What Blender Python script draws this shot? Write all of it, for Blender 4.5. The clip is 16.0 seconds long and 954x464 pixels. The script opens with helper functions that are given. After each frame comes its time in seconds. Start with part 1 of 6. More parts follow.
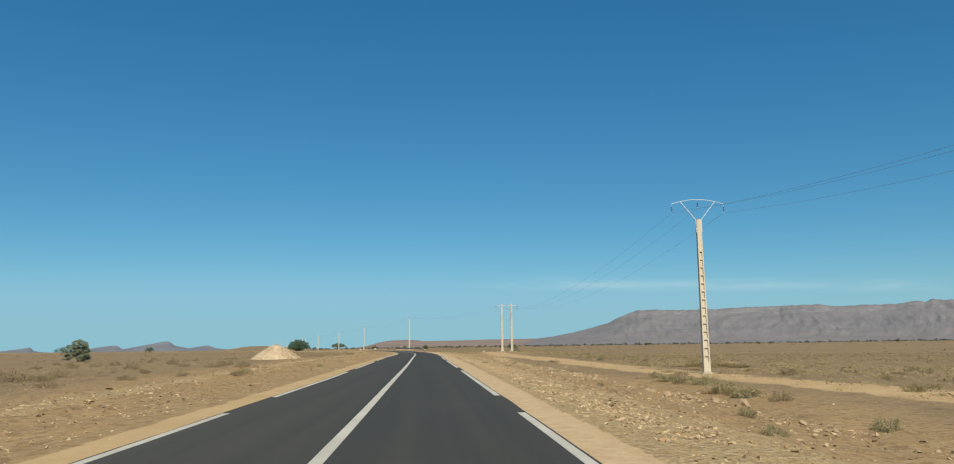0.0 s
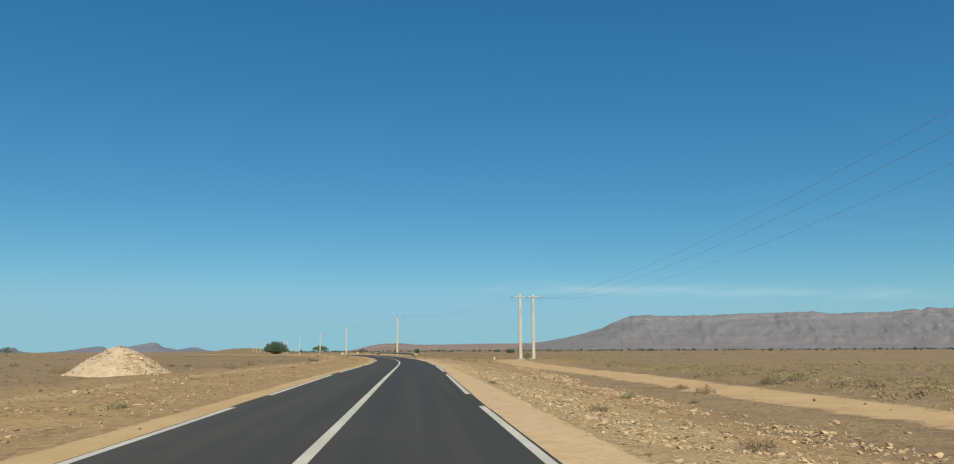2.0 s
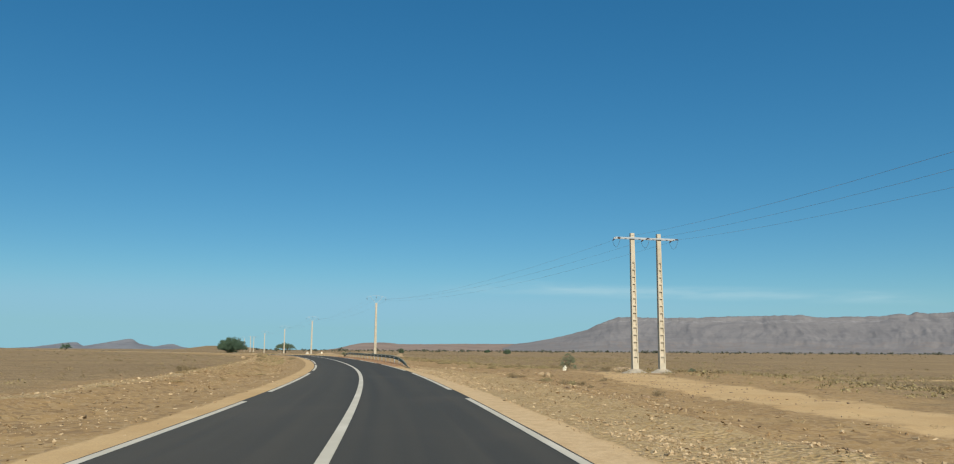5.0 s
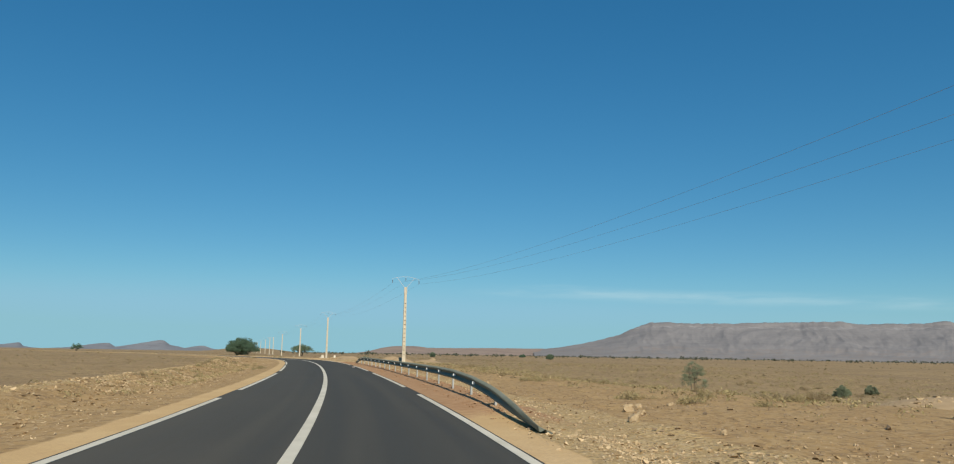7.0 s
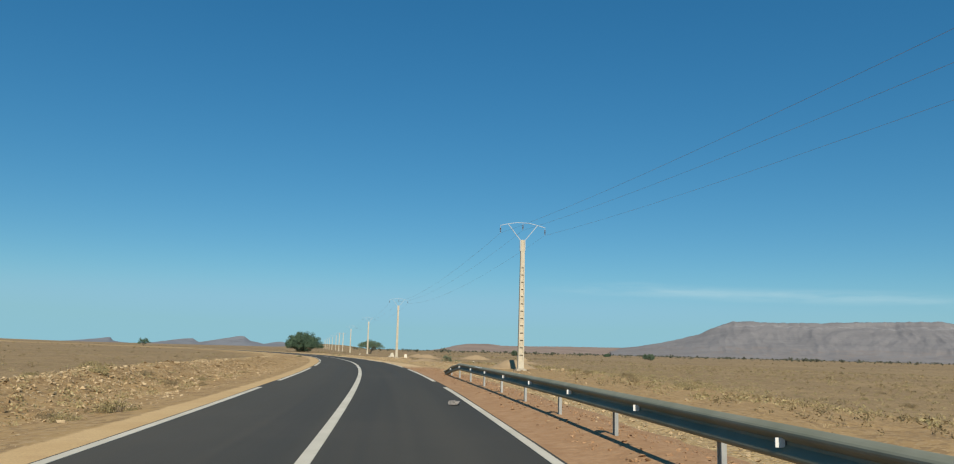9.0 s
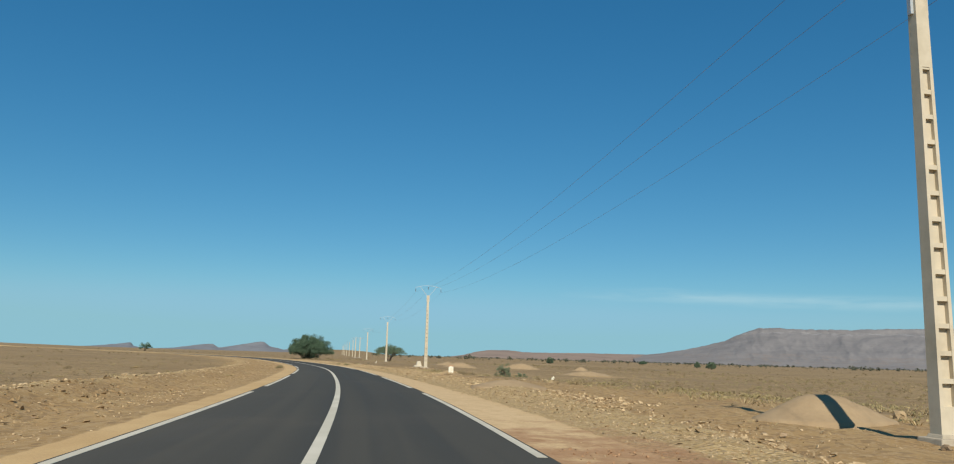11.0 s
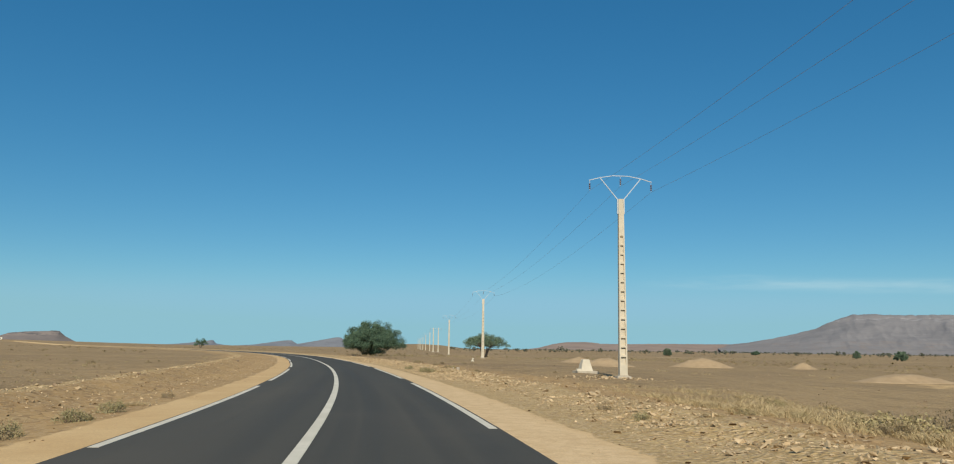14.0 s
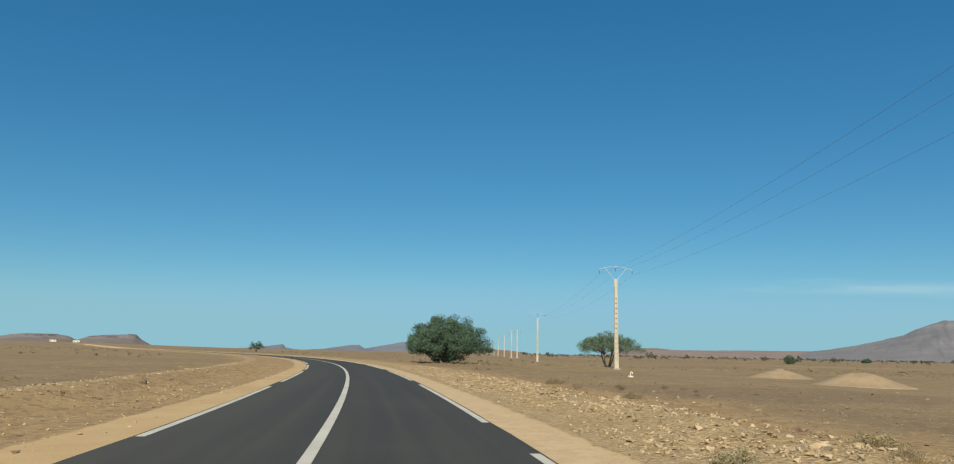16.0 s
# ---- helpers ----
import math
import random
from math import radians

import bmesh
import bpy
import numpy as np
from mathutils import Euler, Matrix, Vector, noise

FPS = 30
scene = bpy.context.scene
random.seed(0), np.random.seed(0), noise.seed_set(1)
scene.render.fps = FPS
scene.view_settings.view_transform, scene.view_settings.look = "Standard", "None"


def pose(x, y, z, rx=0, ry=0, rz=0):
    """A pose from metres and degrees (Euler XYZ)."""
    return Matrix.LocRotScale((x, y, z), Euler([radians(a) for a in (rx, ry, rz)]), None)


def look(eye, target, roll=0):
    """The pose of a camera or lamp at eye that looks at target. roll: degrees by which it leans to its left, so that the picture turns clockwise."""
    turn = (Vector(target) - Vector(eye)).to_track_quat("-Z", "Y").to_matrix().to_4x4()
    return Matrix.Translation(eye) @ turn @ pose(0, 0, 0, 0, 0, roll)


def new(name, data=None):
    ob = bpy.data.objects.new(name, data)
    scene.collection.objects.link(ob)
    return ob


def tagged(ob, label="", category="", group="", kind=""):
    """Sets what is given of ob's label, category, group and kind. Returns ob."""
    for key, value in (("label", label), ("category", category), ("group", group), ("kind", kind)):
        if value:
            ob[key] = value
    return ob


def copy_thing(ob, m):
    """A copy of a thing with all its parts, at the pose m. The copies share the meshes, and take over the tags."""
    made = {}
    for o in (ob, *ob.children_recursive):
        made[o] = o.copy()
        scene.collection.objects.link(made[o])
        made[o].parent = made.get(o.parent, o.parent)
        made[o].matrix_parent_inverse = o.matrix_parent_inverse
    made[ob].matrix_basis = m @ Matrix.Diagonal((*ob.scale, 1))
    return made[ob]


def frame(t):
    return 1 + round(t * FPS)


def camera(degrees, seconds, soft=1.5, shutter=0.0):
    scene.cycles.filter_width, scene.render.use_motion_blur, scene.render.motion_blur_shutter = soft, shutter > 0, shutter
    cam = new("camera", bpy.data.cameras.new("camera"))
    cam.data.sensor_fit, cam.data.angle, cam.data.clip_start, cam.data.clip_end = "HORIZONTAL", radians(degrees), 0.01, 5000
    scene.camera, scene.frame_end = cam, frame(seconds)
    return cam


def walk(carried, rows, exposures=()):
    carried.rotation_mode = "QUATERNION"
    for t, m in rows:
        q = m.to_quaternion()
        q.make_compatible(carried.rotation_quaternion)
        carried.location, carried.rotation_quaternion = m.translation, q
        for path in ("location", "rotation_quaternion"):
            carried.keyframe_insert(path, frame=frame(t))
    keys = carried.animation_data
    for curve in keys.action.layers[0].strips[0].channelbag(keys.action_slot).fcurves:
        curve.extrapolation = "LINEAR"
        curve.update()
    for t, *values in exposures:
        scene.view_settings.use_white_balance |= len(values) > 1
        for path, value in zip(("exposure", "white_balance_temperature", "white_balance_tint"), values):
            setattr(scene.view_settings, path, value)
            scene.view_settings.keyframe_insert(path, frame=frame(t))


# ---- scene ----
PATH = [
    (0.0, -0.02, -0.00, 1.143, 0.02, 8.42, 0.81),
    (0.5, -0.71, 12.04, 1.177, -0.07, 8.68, 0.56),
    (1.0, -1.45, 24.08, 1.259, -0.13, 8.76, 0.15),
    (1.5, -2.26, 36.11, 1.296, -0.42, 8.79, 0.15),
    (2.0, -3.12, 48.14, 1.338, -0.50, 8.72, 0.26),
    (2.5, -4.06, 60.16, 1.366, -0.73, 8.72, 0.64),
    (3.0, -5.00, 72.19, 1.404, -1.03, 8.47, 0.75),
    (3.5, -5.97, 84.21, 1.424, -1.16, 8.65, 0.33),
    (4.0, -6.94, 96.23, 1.439, -1.38, 8.68, 0.09),
    (4.5, -7.94, 108.24, 1.438, -1.57, 8.71, -0.15),
    (5.0, -8.95, 120.26, 1.430, -1.66, 8.74, -0.38),
    (5.5, -9.91, 132.28, 1.423, -1.59, 8.77, -0.62),
    (6.0, -10.95, 144.29, 1.420, -1.29, 8.79, -0.86),
    (6.5, -12.22, 156.29, 1.435, -0.74, 9.04, -0.82),
    (7.0, -13.66, 168.26, 1.460, 0.54, 9.03, -0.93),
    (7.5, -15.40, 180.19, 1.497, 1.96, 8.91, -1.16),
    (8.0, -17.41, 192.08, 1.541, 3.72, 8.82, -1.80),
    (8.5, -19.65, 203.93, 1.576, 4.80, 8.91, -1.85),
    (9.0, -22.14, 215.73, 1.569, 5.98, 8.78, -1.48),
    (9.5, -24.73, 227.51, 1.622, 6.14, 9.05, -1.53),
    (10.0, -27.43, 239.26, 1.648, 6.53, 9.09, -1.60),
    (10.5, -30.26, 250.99, 1.661, 6.98, 9.14, -1.62),
    (11.0, -33.24, 262.67, 1.674, 7.47, 9.20, -1.65),
    (11.5, -36.36, 274.32, 1.677, 8.08, 9.25, -1.68),
    (12.0, -39.62, 285.93, 1.667, 8.87, 9.31, -1.70),
    (12.5, -42.96, 297.52, 1.614, 9.91, 9.36, -1.74),
    (13.0, -46.57, 309.03, 1.562, 11.14, 9.21, -1.49),
    (13.5, -50.33, 320.49, 1.517, 11.72, 9.02, -1.43),
    (14.0, -54.26, 331.89, 1.453, 12.80, 8.58, -0.81),
    (14.5, -58.40, 343.22, 1.422, 14.29, 8.70, -0.64),
    (15.0, -62.77, 354.46, 1.356, 14.49, 8.48, -0.44),
    (15.5, -67.31, 365.62, 1.350, 16.22, 8.63, -0.76),
    (16.0, -72.15, 376.67, 1.342, 17.68, 8.89, -1.15),
]


def view(x, y, z, yaw, pitch, lean):
    a, b = radians(yaw), radians(pitch)
    way = Vector((-math.sin(a) * math.cos(b), math.cos(a) * math.cos(b), math.sin(b)))
    eye = Vector((x, y, z))
    return look(eye, eye + way, -lean)


cam = camera(63.36, 16.0, 1.1)
walk(cam, [(t, view(*r)) for t, *r in PATH])

# ---------------------------------------------------------------- world and sun
SUN_EL, SUN_AZ = 41.0, 168.5            # azimuth clockwise from +y
world = bpy.data.worlds.new("world")
scene.world = world
world.use_nodes = True
wn = world.node_tree
sky = wn.nodes.new("ShaderNodeTexSky")
sky.sky_type = "NISHITA"
sky.sun_disc = False
sky.sun_elevation, sky.sun_rotation = radians(SUN_EL), radians(SUN_AZ)
sky.altitude, sky.air_density, sky.dust_density, sky.ozone_density = 900, 1.0, 0.2, 1.6
wn.nodes["Background"].inputs["Strength"].default_value = 0.10
deep = wn.nodes.new("ShaderNodeMix")           # the deep cyan-blue of dry desert air
deep.data_type, deep.blend_type = "RGBA", "MULTIPLY"
deep.inputs[0].default_value, deep.inputs[7].default_value = 1.0, (0.50, 1.07, 1.37, 1)
soft_sky = wn.nodes.new("ShaderNodeGamma")
soft_sky.inputs[1].default_value = 0.70
rich = wn.nodes.new("ShaderNodeHueSaturation")
rich.inputs["Saturation"].default_value = 1.3
wn.links.new(sky.outputs[0], rich.inputs["Color"])
wn.links.new(rich.outputs[0], soft_sky.inputs[0])
wn.links.new(soft_sky.outputs[0], deep.inputs[6])
# dry air keeps the horizon blue: each colour flattens out low in the sky
split, join = wn.nodes.new("ShaderNodeSeparateColor"), wn.nodes.new("ShaderNodeCombineColor")
wn.links.new(deep.outputs[2], split.inputs[0])
for i, (power, gain, most, ease) in enumerate(((1.3, 1.136, 2.36, 0.7), (1.06, 0.929, 4.58, 0.9), (1.0, 0.912, 6.1, 1.0))):
    lift, scale_, cap = (wn.nodes.new("ShaderNodeMath") for _ in range(3))
    lift.operation, scale_.operation, cap.operation = "POWER", "MULTIPLY", "SMOOTH_MIN"
    lift.inputs[1].default_value, scale_.inputs[1].default_value = power, gain
    cap.inputs[1].default_value, cap.inputs[2].default_value = most, ease
    wn.links.new(split.outputs[i], lift.inputs[0])
    wn.links.new(lift.outputs[0], scale_.inputs[0])
    wn.links.new(scale_.outputs[0], cap.inputs[0])
    wn.links.new(cap.outputs[0], join.inputs[i])
    if i == 1:
        green = cap
    if i == 2:
        least, floor_ = wn.nodes.new("ShaderNodeMath"), wn.nodes.new("ShaderNodeMath")
        least.operation, floor_.operation = "MULTIPLY", "MAXIMUM"
        least.inputs[1].default_value = 1.18
        wn.links.new(green.outputs[0], least.inputs[0])
        wn.links.new(least.outputs[0], floor_.inputs[0])
        wn.links.new(cap.outputs[0], floor_.inputs[1])
        wn.links.new(floor_.outputs[0], join.inputs[2])
wn.links.new(join.outputs[0], wn.nodes["Background"].inputs["Color"])
sun_data = bpy.data.lights.new("sun", "SUN")
sun_data.energy, sun_data.angle, sun_data.color = 4.35, radians(0.53), (1.0, 0.925, 0.78)
sun = new("sun", sun_data)
sa, se = radians(SUN_AZ), radians(SUN_EL)
toward = Vector((math.sin(sa) * math.cos(se), math.cos(sa) * math.cos(se), math.sin(se)))
sun.matrix_world = look(toward * 60, (0, 0, 0))
scene.view_settings.exposure = 0.2

# ---------------------------------------------------------------- materials


class Mat:
    """A node material with a few short helpers."""

    def __init__(self, name, rough=0.9, metal=0.0, spec=0.3):
        self.m = bpy.data.materials.new(name)
        self.m.use_nodes = True
        self.t = self.m.node_tree
        self.b = self.t.nodes["Principled BSDF"]
        self.b.inputs["Roughness"].default_value = rough
        self.b.inputs["Metallic"].default_value = metal
        self.b.inputs["Specular IOR Level"].default_value = spec
        self.co = None

    def put(self, socket, value):
        if hasattr(value, "links"):
            self.t.links.new(value, socket)
        elif isinstance(value, (tuple, list)):
            socket.default_value = (*value, 1) if len(value) == 3 and socket.type == "RGBA" else value
        else:
            socket.default_value = value

    def coords(self):
        if self.co is None:
            self.co = self.t.nodes.new("ShaderNodeNewGeometry").outputs["Position"]
        return self.co

    def local(self):
        self.co = self.t.nodes.new("ShaderNodeTexCoord").outputs["Object"]
        return self

    def noise(self, scale, detail=4.0, rough=0.6, stretch=None):
        co = self.coords()
        if stretch:
            mp = self.t.nodes.new("ShaderNodeMapping")
            mp.inputs["Scale"].default_value = stretch
            self.t.links.new(co, mp.inputs["Vector"])
            co = mp.outputs[0]
        n = self.t.nodes.new("ShaderNodeTexNoise")
        n.inputs["Scale"].default_value, n.inputs["Detail"].default_value, n.inputs["Roughness"].default_value = scale, detail, rough
        self.t.links.new(co, n.inputs["Vector"])
        return n.outputs["Fac"]

    def cells(self, scale, out="Distance"):
        n = self.t.nodes.new("ShaderNodeTexVoronoi")
        n.inputs["Scale"].default_value = scale
        self.t.links.new(self.coords(), n.inputs["Vector"])
        return n.outputs[out]

    def attr(self, name):
        n = self.t.nodes.new("ShaderNodeAttribute")
        n.attribute_name = name
        return n.outputs["Fac"]

    def chance(self, out="Random"):
        return self.t.nodes.new("ShaderNodeObjectInfo").outputs[out]

    def island(self):
        return self.t.nodes.new("ShaderNodeNewGeometry").outputs["Random Per Island"]

    def math(self, op, a, b=0.0):
        n = self.t.nodes.new("ShaderNodeMath")
        n.operation = op
        self.put(n.inputs[0], a), self.put(n.inputs[1], b)
        return n.outputs[0]

    def span(self, value, a, b, lo=0.0, hi=1.0):
        n = self.t.nodes.new("ShaderNodeMapRange")
        n.interpolation_type = "SMOOTHSTEP"
        self.put(n.inputs[0], value)
        for i, v in enumerate((a, b, lo, hi)):
            n.inputs[i + 1].default_value = v
        return n.outputs[0]

    def mix(self, f, a, b, mode="MIX"):
        n = self.t.nodes.new("ShaderNodeMix")
        n.data_type, n.blend_type = "RGBA", mode
        self.put(n.inputs[0], f), self.put(n.inputs[6], a), self.put(n.inputs[7], b)
        return n.outputs[2]

    def colour(self, c):
        self.put(self.b.inputs["Base Color"], c)
        return self

    def rough(self, r):
        self.put(self.b.inputs["Roughness"], r)
        return self

    def bump(self, h, strength=0.4, dist=0.02):
        n = self.t.nodes.new("ShaderNodeBump")
        n.inputs["Strength"].default_value, n.inputs["Distance"].default_value = strength, dist
        self.put(n.inputs["Height"], h)
        self.t.links.new(n.outputs[0], self.b.inputs["Normal"])
        return self


def earth_material():
    k = Mat("desert_earth", 0.95, spec=0.15)
    big, mid, fine, grain = k.noise(0.035, 3), k.noise(0.35, 5, 0.65), k.noise(3.0, 5, 0.7), k.noise(28, 3, 0.7)
    plain = k.mix(k.span(big, 0.35, 0.65), (0.268, 0.187, 0.094), (0.33, 0.231, 0.114))
    plain = k.mix(k.span(mid, 0.45, 0.72), plain, (0.215, 0.152, 0.074))
    plain = k.mix(k.span(k.noise(0.12, 4), 0.55, 0.75, 0, 0.6), plain, (0.345, 0.250, 0.116))
    pans = k.noise(0.011, 6, 0.62, (1.0, 1.0, 1.0))
    plain = k.mix(k.span(pans, 0.56, 0.68, 0, 0.6), plain, (0.40, 0.29, 0.153))
    plain = k.mix(k.span(pans, 0.44, 0.34, 0, 0.62), plain, (0.215, 0.15, 0.086))
    speck = k.cells(15.0, "Color")
    sep = k.t.nodes.new("ShaderNodeSeparateColor")
    k.t.links.new(speck, sep.inputs[0])
    plain = k.mix(k.span(sep.outputs[0], 0.9, 0.93, 0, 0.55), plain, (0.13, 0.09, 0.060))
    plain = k.mix(k.span(sep.outputs[1], 0.9, 0.93, 0, 0.6), plain, (0.5, 0.38, 0.233))
    rubble = k.mix(k.span(fine, 0.38, 0.62), (0.375, 0.258, 0.115), (0.475, 0.34, 0.16))
    turned = k.mix(k.span(mid, 0.35, 0.68), (0.345, 0.222, 0.098), (0.415, 0.276, 0.122))
    turned = k.mix(k.span(fine, 0.52, 0.74, 0, 0.55), turned, (0.25, 0.16, 0.074))
    turned = k.mix(k.span(k.noise(1.3, 5, 0.7), 0.52, 0.7, 0, 0.6), turned, (0.235, 0.152, 0.07))
    turned = k.mix(k.span(k.noise(0.5, 5, 0.7), 0.57, 0.72, 0, 0.35), turned, (0.42, 0.292, 0.14))
    turned = k.mix(k.span(sep.outputs[2], 0.86, 0.9, 0, 0.6), turned, (0.48, 0.345, 0.195))
    cob = k.t.nodes.new("ShaderNodeSeparateColor")
    k.t.links.new(k.cells(5.5, "Color"), cob.inputs[0])
    turned = k.mix(k.span(cob.outputs[0], 0.72, 0.78, 0, 0.5), turned, (0.43, 0.305, 0.16))
    turned = k.mix(k.span(cob.outputs[1], 0.74, 0.8, 0, 0.55), turned, (0.20, 0.13, 0.066))
    plain = k.mix(k.span(cob.outputs[2], 0.82, 0.87, 0, 0.45), plain, (0.155, 0.108, 0.062))
    plain = k.mix(k.span(k.noise(0.9, 6, 0.75), 0.52, 0.66, 0, 0.62), plain, (0.175, 0.122, 0.066))
    gravel = k.cells(17.0, "Color")
    sep2 = k.t.nodes.new("ShaderNodeSeparateColor")
    k.t.links.new(gravel, sep2.inputs[0])
    rubble = k.mix(k.span(sep2.outputs[0], 0.7, 0.8, 0, 0.7), rubble, (0.56, 0.42, 0.25))
    rubble = k.mix(k.span(sep2.outputs[1], 0.8, 0.85, 0, 0.5), rubble, (0.20, 0.13, 0.075))
    sand = k.mix(k.span(mid, 0.3, 0.7), (0.515, 0.343, 0.160), (0.59, 0.410, 0.204))
    sand = k.mix(k.span(fine, 0.5, 0.75, 0, 0.35), sand, (0.45, 0.285, 0.14))
    sand = k.mix(k.math("MULTIPLY", k.attr("pale"), 0.75), sand, k.mix(k.span(fine, 0.35, 0.65), (0.55, 0.39, 0.215), (0.68, 0.50, 0.29)))
    red = k.mix(k.span(fine, 0.35, 0.7), (0.35, 0.20, 0.10), (0.44, 0.27, 0.145))
    wob = k.math("MULTIPLY", k.math("SUBTRACT", k.noise(0.8, 5, 0.7), 0.5), 0.9)
    masks = {n: k.span(k.math("ADD", k.attr(n), wob), 0.38, 0.62) for n in ("rubble", "sand", "red")}
    drift = k.math("MULTIPLY", k.math("SUBTRACT", k.noise(0.06, 6, 0.7), 0.5), 2.0)
    masks["turned"] = k.span(k.math("ADD", k.math("ADD", k.attr("turned"), drift), wob), 0.2, 0.8)
    c = k.mix(masks["turned"], plain, turned)
    c = k.mix(masks["rubble"], c, rubble)
    c = k.mix(masks["sand"], c, sand)
    c = k.mix(masks["red"], c, red)
    c = k.mix(k.span(grain, 0.3, 0.7, 0.0, 0.25), c, (0.2, 0.13, 0.08))
    k.colour(c)
    h = k.math("ADD", k.math("MULTIPLY", fine, 0.6), k.math("MULTIPLY", grain, 0.25))
    h = k.math("ADD", h, k.math("MULTIPLY", k.math("MULTIPLY", k.cells(9.0), masks["rubble"]), 0.8))
    h = k.math("MULTIPLY", h, k.span(masks["sand"], 0, 1, 1.0, 0.3))
    return k.bump(h, 0.75, 0.075).m


def asphalt_material():
    k = Mat("asphalt", 0.9, spec=0.2)
    k.co = k.t.nodes.new("ShaderNodeUVMap").outputs[0]
    uv = k.co
    streak = k.noise(1.0, 3, 0.6, (1.6, 0.02, 1))
    patch = k.noise(0.15, 4, 0.6)
    k.co = None
    grit = k.noise(60, 2, 0.8)
    c = k.mix(k.span(streak, 0.35, 0.7), (0.052, 0.049, 0.041), (0.064, 0.060, 0.050))
    c = k.mix(k.span(patch, 0.5, 0.8, 0, 0.6), c, (0.082, 0.072, 0.057))
    c = k.mix(k.span(grit, 0.5, 0.8, 0, 0.5), c, (0.098, 0.088, 0.074))
    lane = k.t.nodes.new("ShaderNodeSeparateXYZ")
    k.t.links.new(uv, lane.inputs[0])
    # the left-hand lane turns a little paler and browner
    c = k.mix(k.span(lane.outputs[0], 0.3, -2.6, 0, 0.2), c, (0.110, 0.097, 0.074))
    k.colour(c).rough(k.span(streak, 0.3, 0.7, 0.8, 0.95))
    return k.bump(grit, 0.35, 0.006).m


def paint_material():
    k = Mat("road_paint", 0.65)
    n = k.noise(7, 5, 0.7)
    c = k.mix(k.span(k.noise(0.6, 4), 0.35, 0.7), (0.52, 0.475, 0.37), (0.61, 0.56, 0.45))
    k.colour(k.mix(k.span(n, 0.62, 0.74, 0, 0.55), c, (0.24, 0.22, 0.20)))
    return k.bump(n, 0.2, 0.004).m


def plain_material(name, a, b, rough=0.85, scale=3.0, metal=0.0, bump=0.3, dist=0.01, dirt=None, island=False):
    k = Mat(name, rough, metal)
    f = k.noise(scale, 5, 0.65)
    c = k.mix(k.span(f, 0.32, 0.68), a, b)
    if dirt:
        c = k.mix(k.span(k.noise(scale * 0.22, 5, 0.7), 0.52, 0.68, 0, 0.75), c, dirt)
    if island:
        c = k.mix(k.span(k.island(), 0, 1, 0.0, 0.5), c, tuple(v * 0.5 for v in a))
    k.colour(c)
    return k.bump(k.noise(scale * 6, 3), bump, dist).m


def leaf_material(name, a, b):
    k = Mat(name, 0.8, spec=0.2)
    c = k.mix(k.island(), a, b)
    k.colour(k.mix(k.span(k.noise(0.7, 3), 0.35, 0.7, 0, 0.6), c, tuple(v * 0.6 for v in a)))
    return k.m


def rock_face_material(name, a, b, dark, pale, beds=(), relief=0.5):
    """Weathered rock with beds: (bottom, top, colour, weight) by height."""
    k = Mat(name, 0.95, spec=0.1)
    strata = k.noise(1.0, 4, 0.6, (0.0012, 0.0012, 0.05))
    mott = k.noise(0.006, 6, 0.65)
    c = k.mix(k.span(mott, 0.35, 0.65), a, b)
    c = k.mix(k.span(strata, 0.52, 0.66, 0, 0.12), c, pale)
    c = k.mix(k.span(k.noise(0.0045, 6, 0.7), 0.53, 0.66, 0, 0.55), c, dark)
    c = k.mix(k.span(k.noise(0.012, 5, 0.65), 0.56, 0.72, 0, 0.45), c, dark)
    c = k.mix(k.span(k.noise(0.04, 5, 0.75), 0.54, 0.68, 0, 0.4), c, dark)
    if beds:
        up = k.t.nodes.new("ShaderNodeSeparateXYZ")
        k.t.links.new(k.coords(), up.inputs[0])
        high = k.math("ADD", up.outputs[2], k.math("MULTIPLY", k.math("SUBTRACT", k.noise(0.004, 4), 0.5), 44.0))
        joints = k.noise(1.0, 5, 0.75, (0.02, 0.02, 0.012))
        for lo, hi, tone, weight in beds:
            inside = k.math("MULTIPLY", k.span(high, lo - 2, lo + 2), k.span(high, hi - 2, hi + 2, 1, 0))
            c = k.mix(k.math("MULTIPLY", inside, k.span(joints, 0.46, 0.62, 0.0, weight)), c, tone)
    k.colour(c)
    return k.bump(k.noise(0.02, 6, 0.7), relief, 6.0).m


EARTH, ASPHALT, PAINT = earth_material(), asphalt_material(), paint_material()
CONCRETE = plain_material("pale_concrete", (0.50, 0.44, 0.33), (0.58, 0.51, 0.39), 0.85, 1.4, dirt=(0.42, 0.36, 0.26))
FOOTING = plain_material("rough_concrete", (0.33, 0.28, 0.21), (0.43, 0.37, 0.28), 0.9, 2.5, bump=0.5)
STEEL = plain_material("galvanised_steel", (0.44, 0.46, 0.46), (0.56, 0.58, 0.58), 0.5, 2.0, 0.55, 0.1)
ARM = plain_material("pole_head_steel", (0.40, 0.44, 0.46), (0.50, 0.53, 0.55), 0.55, 2.0, 0.3, 0.1)
RAIL = plain_material("weathered_guard_rail", (0.180, 0.188, 0.138), (0.235, 0.238, 0.182), 0.8, 0.8, 0.0, 0.1, dirt=(0.25, 0.235, 0.18))
RAIL.node_tree.nodes["Principled BSDF"].inputs["Specular IOR Level"].default_value = 0.12
